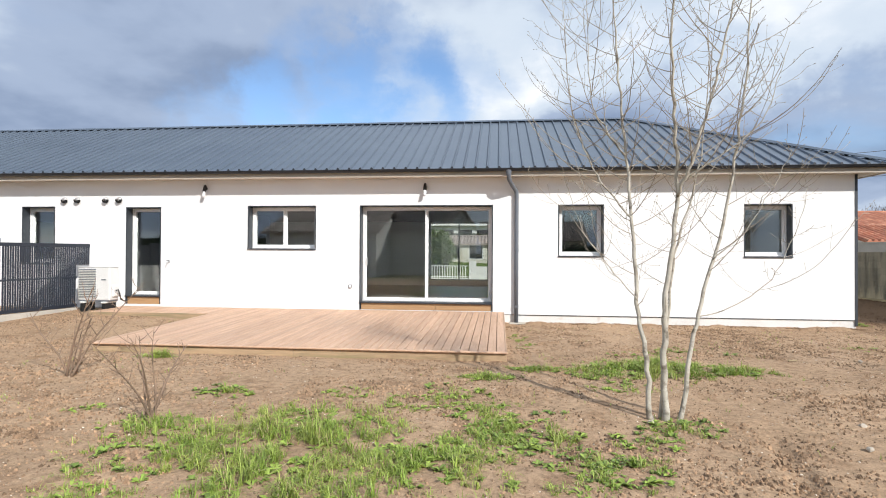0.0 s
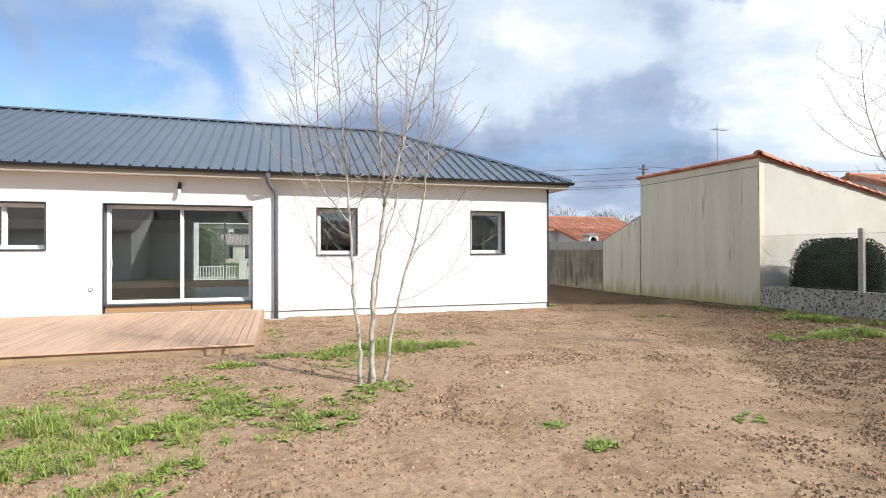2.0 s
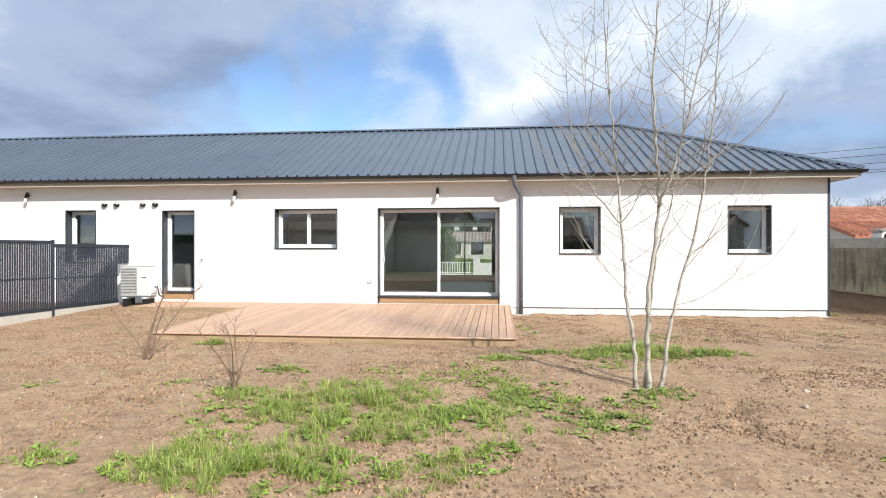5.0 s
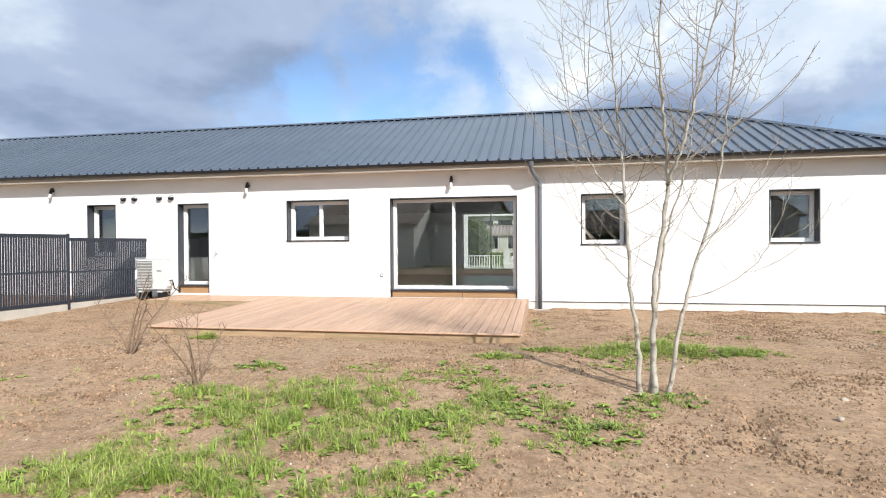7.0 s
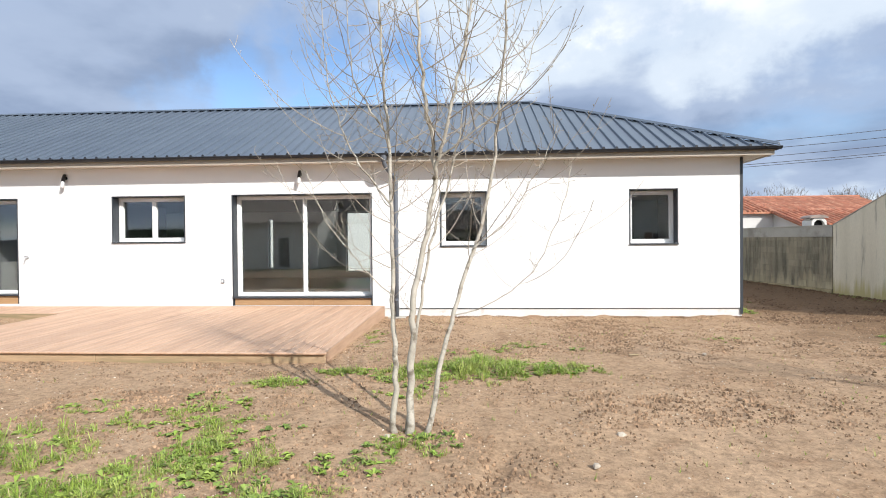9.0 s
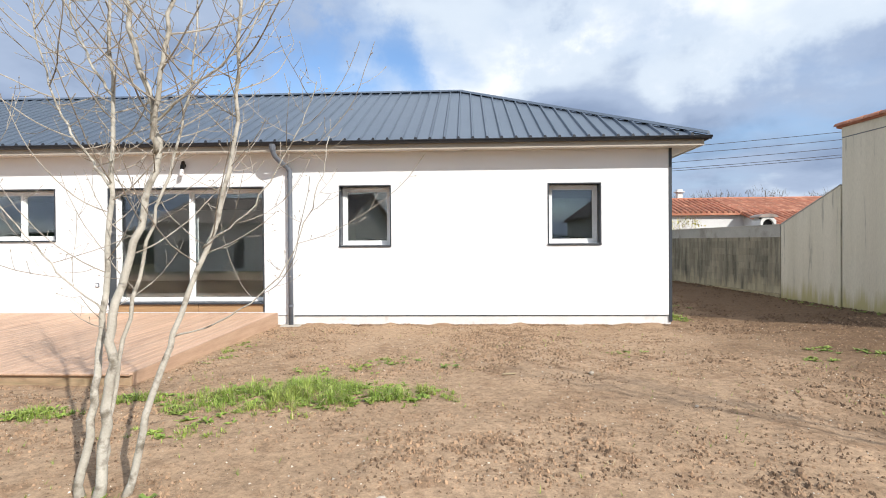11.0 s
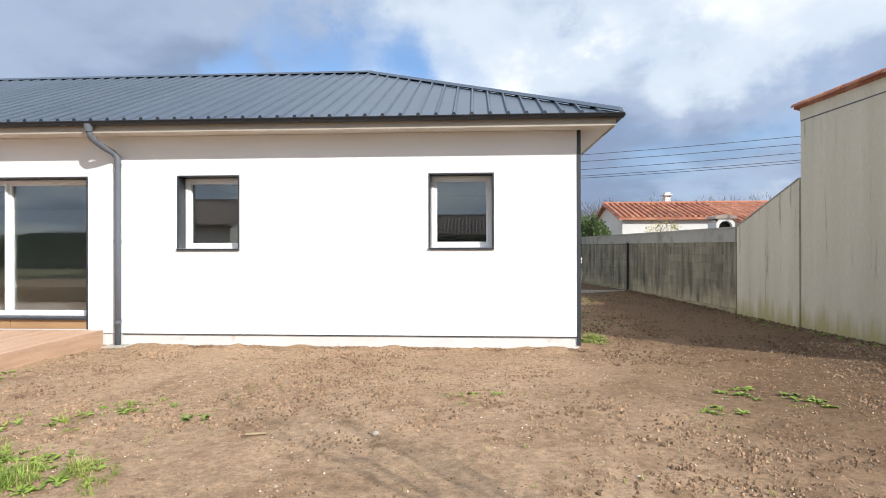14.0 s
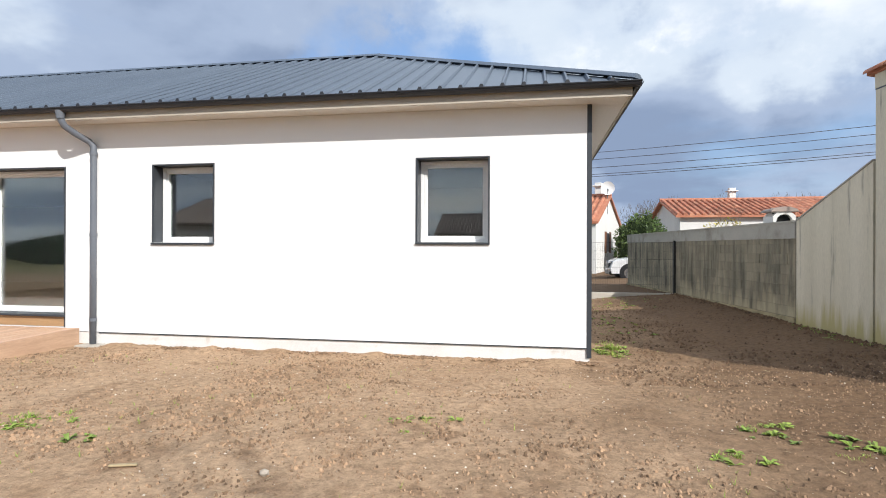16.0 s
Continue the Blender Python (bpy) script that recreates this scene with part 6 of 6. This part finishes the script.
# leafy weeds: x, y, half width, plants
DOCKS = [(0.75, 4.14, 0.30, 26), (0.33, 4.45, 0.30, 22), (1.11, 4.92, 0.16, 9), (-3.5, 6.15, 0.26, 16), (-0.9, 6.6, 0.18, 8), (-0.2, 4.95, 0.5, 22), (-0.6, 4.4, 0.5, 22), (1.35, 5.15, 0.2, 8), (1.9, 5.4, 0.25, 9), (0.4, 5.6, 0.3, 8),
         (11.3, 8.3, 0.5, 26), (10.6, 6.7, 0.7, 26), (12.0, 9.4, 0.3, 16), (9.1, 10.3, 0.2, 8), (9.8, 10.2, 0.2, 8), (3.7, 9.35, 0.12, 5), (8.4, 13.9, 0.2, 10), (-2.9, 3.9, 0.5, 16), (-2.2, 2.8, 0.7, 18), (1.5, 8.0, 0.6, 6)]


def build_docks():
    rng = random.Random(303)
    g = Geo()
    for px, py, half, plants in DOCKS:
        for i in range(int(plants * 0.75)):
            a, u = rng.random() * 6.28, half * rng.random() ** 0.6
            x, y = px + u * math.cos(a) * 1.2, py + u * math.sin(a)
            if DECK_L < x < DECK_R + 0.06 and DECK_F - 0.1 < y:
                continue
            c = Vector((x, y, ground_z(x, y) + relief(x, y) - 0.004))
            size = rng.uniform(0.025, 0.065)
            for k in range(rng.randint(9, 15)):
                b, up = rng.random() * 6.28, rng.uniform(0.15, 1.0)
                d, s = Vector((math.cos(b), math.sin(b), 0)), Vector((-math.sin(b), math.cos(b), 0))
                ln = size * rng.uniform(0.6, 1.2)
                wd = ln * rng.uniform(0.26, 0.40)
                q = [c + d * ln * t + Vector((0, 0, ln * up * h)) for t, h in ((0.0, 0.0), (0.30, 0.45), (0.75, 0.72), (1.0, 0.6))]
                low = Vector((0, 0, -0.22 * wd))
                g.add([q[0], q[1] + s * wd * 0.8, q[1] + low, q[1] - s * wd * 0.8, q[2] + s * wd, q[2] + low, q[2] - s * wd, q[3]],
                      [(0, 2, 1), (0, 3, 2), (1, 2, 5, 4), (2, 3, 6, 5), (4, 5, 7), (5, 6, 7)])
    tagged(piece("broad_weeds", g, M_DOCK), "low leafy dark green weeds in rosettes", "weeds", kind="stuff")


def build_grass():
    rng = random.Random(101)
    g, dry, weeds = Geo(), Geo(), Geo()
    for px, py, rx, ry, n, high in itertools.chain(GRASS_FRONT, GRASS_TREE, GRASS_TREE_FAR, GRASS_FENCE, GRASS_ALLEY, GRASS_SPARSE):
        left = int(n * 2.3)
        while left > 0:
            a, u = rng.random() * 6.28, rng.random() ** 0.62 * (1.0 if rng.random() < 0.75 else 1.45)
            ragged = 0.75 + 0.5 * noise.noise((math.cos(a) * 2 + px, math.sin(a) * 2 + py, 0)) + 0.35
            tx, ty = px + rx * u * math.cos(a) * ragged, py + ry * u * math.sin(a) * ragged
            many = rng.randint(5, 22)
            left -= many
            if noise.noise((tx * 2.6, ty * 2.6, 5)) < -0.12 + 0.10 * smoothstep(8.5, 9.5, tx) or noise.noise((tx * 7.5, ty * 7.5, 15)) < -0.34:
                continue
            size, drift = 1.12 * high * rng.uniform(0.4, 1.25) * (1.0 + 0.55 * noise.noise((tx * 3.4, ty * 3.4, 25))) * max(0.35, 1.1 - 0.5 * u), rng.random() * 6.28
            for k in range(many):
                off, ao = abs(rng.gauss(0, 0.022)), rng.random() * 6.28
                x, y = tx + off * math.cos(ao), ty + off * math.sin(ao)
                if DECK_L - 0.05 < x < DECK_R + 0.02 and DECK_F - 0.09 < y < 13.2:
                    continue
                z = ground_z(x, y) - 0.01
                h, w = size * rng.uniform(0.45, 1.2), rng.uniform(0.0018, 0.0044)
                b, lean = (ao if rng.random() < 0.6 else drift) + rng.uniform(-0.6, 0.6), rng.uniform(0.25, 1.7)
                d, s = Vector((math.cos(b), math.sin(b), 0)), Vector((-math.sin(b), math.cos(b), 0)) * w
                p0 = Vector((x, y, z))
                p1 = p0 + d * lean * h * 0.25 + Vector((0, 0, h * 0.55))
                p2 = p0 + d * lean * h * 0.8 + Vector((0, 0, h * (1 - 0.42 * lean)))
                (dry if rng.random() < 0.07 else g).add([p0 - s, p0 + s, p1 + s * 0.8, p1 - s * 0.8, p2], [(0, 1, 2, 3), (3, 2, 4)])
        for i in range(int(5 + n * 0.022)):
            a, u = rng.random() * 6.28, rng.random() ** 0.4
            x, y = px + rx * u * math.cos(a) * 1.1, py + ry * u * math.sin(a) * 1.1
            if DECK_L < x < DECK_R + 0.05 and DECK_F - 0.1 < y:
                continue
            c = Vector((x, y, ground_z(x, y)))
            for k in range(rng.randint(5, 9)):
                b = rng.random() * 6.28
                ln, wd = rng.uniform(0.035, 0.10), rng.uniform(0.010, 0.024)
                d, s = Vector((math.cos(b), math.sin(b), 0)), Vector((-math.sin(b), math.cos(b), 0))
                up = rng.uniform(0.08, 0.42)
                m, e = c + d * ln * 0.55 + Vector((0, 0, ln * up)), c + d * ln + Vector((0, 0, ln * up * 0.8))
                weeds.add([c, m + s * wd, e, m - s * wd], [(0, 1, 2, 3)])
    for i in range(1500):       # lone shoots all over
        x, y = rng.uniform(-8, 9), rng.uniform(1.5, 12.5)
        if DECK_L - 0.1 < x < DECK_R + 0.1 and y > DECK_F - 0.1 or noise.noise((x * 0.7, y * 0.7, 9)) < 0.05:
            continue
        z = ground_z(x, y)
        for k in range(4):
            b, h = rng.random() * 6.28, rng.uniform(0.02, 0.06)
            d, s = Vector((math.cos(b), math.sin(b), 0)) * h, Vector((-math.sin(b), math.cos(b), 0)) * 0.003
            p = Vector((x, y, z))
            g.add([p - s, p + s, p + d * 0.6 + Vector((0, 0, h))], [(0, 1, 2)])
    for i in range(1400):       # straw and small sticks
        x, y = rng.uniform(-9, 11), rng.uniform(1.2, 12.9)
        if DECK_L - 0.1 < x < DECK_R + 0.1 and y > DECK_F - 0.1:
            continue
        z, b, h = ground_z(x, y) + 0.012, rng.random() * 6.28, rng.uniform(0.02, 0.09)
        d = Vector((math.cos(b), math.sin(b), rng.uniform(-0.05, 0.25))) * h
        s = Vector((-math.sin(b), math.cos(b), 0)) * rng.uniform(0.0015, 0.004)
        p = Vector((x, y, z))
        dry.add([p - s, p + s, p + d + s, p + d - s], [(0, 1, 2, 3)])
    tagged(piece("grass", g, M_GRASS), "uneven tufts of fresh green grass in soil", "grass", kind="stuff")
    tagged(piece("dry_litter", dry, M_DRY), "dry straw and stalks on the soil", "litter", kind="stuff")
    tagged(piece("weeds", weeds, M_WEED), "low broad-leaved green weeds", "weeds", kind="stuff")


def scatter(places, rng, flat, coarse=False):
    """Rough lumps at (x, y, z, r), varied from a few shapes, as one body of vertices and faces."""
    gold = (1 + 5 ** 0.5) / 2
    if coarse:
        base = np.array([(-1, gold, 0), (1, gold, 0), (-1, -gold, 0), (1, -gold, 0), (0, -1, gold), (0, 1, gold), (0, -1, -gold), (0, 1, -gold), (gold, 0, -1), (gold, 0, 1), (-gold, 0, -1), (-gold, 0, 1)]) / 1.9
        tris = np.array([(0, 11, 5), (0, 5, 1), (0, 1, 7), (0, 7, 10), (0, 10, 11), (1, 5, 9), (5, 11, 4), (11, 10, 2), (10, 7, 6), (7, 1, 8), (3, 9, 4), (3, 4, 2), (3, 2, 6), (3, 6, 8), (3, 8, 9), (4, 9, 5), (2, 4, 11), (6, 2, 10), (8, 6, 7), (9, 8, 1)])
    else:
        base = np.array([(1, 0, -0.5), (0.3, 0.95, -0.5), (-0.8, 0.6, -0.5), (-0.8, -0.6, -0.5), (0.3, -0.95, -0.5), (0.45, 0.35, 0.8), (-0.45, -0.2, 0.95)])
        tris = np.array([(0, 1, 5), (1, 2, 5), (2, 6, 5), (2, 3, 6), (3, 4, 6), (4, 0, 5), (4, 5, 6)])
    p = np.array(places)
    count = len(p)
    turn = rng.random(count) * math.tau
    size = p[:, 3, None] * rng.uniform(0.7, 1.3, (count, 2))
    wobble = rng.uniform(0.65, 1.2, (count, len(base), 1))
    v = base[None] * wobble
    x, y = v[:, :, 0] * size[:, :1], v[:, :, 1] * size[:, 1:]
    c, n = np.cos(turn)[:, None], np.sin(turn)[:, None]
    out = np.stack([p[:, :1] + x * c - y * n, p[:, 1:2] + x * n + y * c, p[:, 2:3] + v[:, :, 2] * p[:, 3:4] * flat], -1).reshape(-1, 3)
    faces = (tris[None] + (np.arange(count) * len(base))[:, None, None]).reshape(-1, 3)
    return out, faces


def build_clods():
    rng = random.Random(202)
    small, big, damp, chips = [], [], [], []

    def free(x, y):
        return not (DECK_L - 0.05 < x < DECK_R + 0.05 and y > DECK_F - 0.09) and not (y > 13.1 and x < 8.2)

    for i in range(640000):
        x, y = rng.uniform(-11, 12.3), 0.3 + 12.7 * rng.random() ** 1.3
        y -= abs(rng.gauss(0, 1.5)) * smoothstep(4.0, 0.3, y)
        k = loose(x, y)
        if rng.random() > 0.08 + 0.92 * k ** 1.5 * smoothstep(-0.4, 0.2, noise.noise((x * 5, y * 5, 21))) or not free(x, y):
            continue
        r = 0.0036 + (0.007 + 0.013 * k) * rng.random() ** 2.6
        z = ground_z(x, y) + relief(x, y) + 0.25 * r
        dark = 0.809 * x - 0.587 * y + 0.6 * noise.noise((x * 0.9, y * 0.9, 1)) > 2.8
        (damp if dark and rng.random() < 0.75 else small).append((x, y, z, r))
    for i in range(2600):       # larger lumps
        x, y = rng.uniform(-10, 12), 0.5 + 12.4 * rng.random() ** 1.2
        if rng.random() < 0.06 + loose(x, y) ** 2 and free(x, y):
            r = 0.012 + 0.018 * rng.random() ** 3
            big.append((x, y, ground_z(x, y) + relief(x, y) + 0.2 * r, r))
    for i in range(16000):      # the passage beside the house
        x, y = rng.uniform(8.3, 12.6), 12.0 + 10.5 * rng.random() ** 1.4
        r = 0.006 + 0.022 * rng.random() ** 3.5
        if noise.noise((x * 1.3, y * 1.3, 6)) > rng.uniform(-0.5, 0.4):
            damp.append((x, y, ground_z(x, y) + 0.2 * r, r))
    for i in range(2600):       # soil fallen against the shed and the walls
        y = rng.uniform(9.5, 22.5)
        r = 0.008 + 0.030 * rng.random() ** 2.5 * (1 + 0.8 * noise.noise((y * 1.6, 5, 0)))
        x = BX - 0.115 * (y - BY) - 0.02 - abs(rng.gauss(0, 0.13))
        damp.append((x, y, ground_z(x, y) + 0.3 * r, r))
    for i in range(1500):       # heaped soil against the plinth
        x = rng.uniform(0.55, 8.15)
        r = max(0.006, rng.uniform(0.006, 0.030) * (0.7 + 0.6 * noise.noise((x * 2.2, 0, 0))))
        big.append((x, FACE - 0.02 - abs(rng.gauss(0, 0.10)), ground_z(x, 13.0) + 0.025 + 0.03 * noise.noise((x * 1.7, 3, 0)), r))
    for i in range(20000):
        x, y = rng.uniform(-10, 12), 0.6 + 12.3 * rng.random() ** 1.2
        if free(x, y) and noise.noise((x * 0.9, y * 0.9, 8)) > rng.uniform(-0.6, 0.5):
            r = 0.003 + 0.010 * rng.random() ** 3.2
            chips.append((x, y, ground_z(x, y) + relief(x, y) + 0.3 * r, r))
    seed = np.random.default_rng(7)

    def body(name, mat, label, category, *batches):
        verts, faces, k = [], [], 0
        for v, f in batches:
            verts.append(v)
            faces.append(f + k)
            k += len(v)
        me = bpy.data.meshes.new(name)
        me.from_pydata(np.concatenate(verts), [], np.concatenate(faces))
        me.materials.append(mat)
        tagged(piece(name, me, mat), label, category, kind="stuff")

    body("soil_clods", M_CLOD, "loose brown clods of soil", "soil", scatter(small, seed, 0.95), scatter(big, seed, 0.7, True))
    body("damp_clods", M_DAMPSHADECLOD, "dark clods, damp where dug, darkened for shade in the passage", "soil", scatter(damp, seed, 0.9))
    body("pebbles", M_PEBBLE, "small pale pebbles in the soil", "pebbles", scatter(chips, seed, 0.55))
    for x, y, r in ((3.38, 5.57, 0.04), (3.03, 4.91, 0.036), (1.37, 5.44, 0.04), (5.48, 8.96, 0.045), (6.2, 7.6, 0.03)):
        s = Geo().lump((0, 0, 0.35 * r), r, rng, 0.7)
        ob = piece("stone", s, M_STONE)
        ob.location = (x, y, ground_z(x, y))
        tagged(ob, "pale beige stone lying on bare soil", "stone", "loose stones")
    c = piece("wood_chip", Geo().box(-0.09, -0.016, 0, 0.09, 0.016, 0.014, 0.004), M_DRY)
    c.matrix_basis = pose(4.45, 8.9, ground_z(4.45, 8.9) + 0.01, 0, 3, 25)
    tagged(c, "pale splinter of wood on soil", "wood chip")


build_grass()
build_docks()
build_clods()
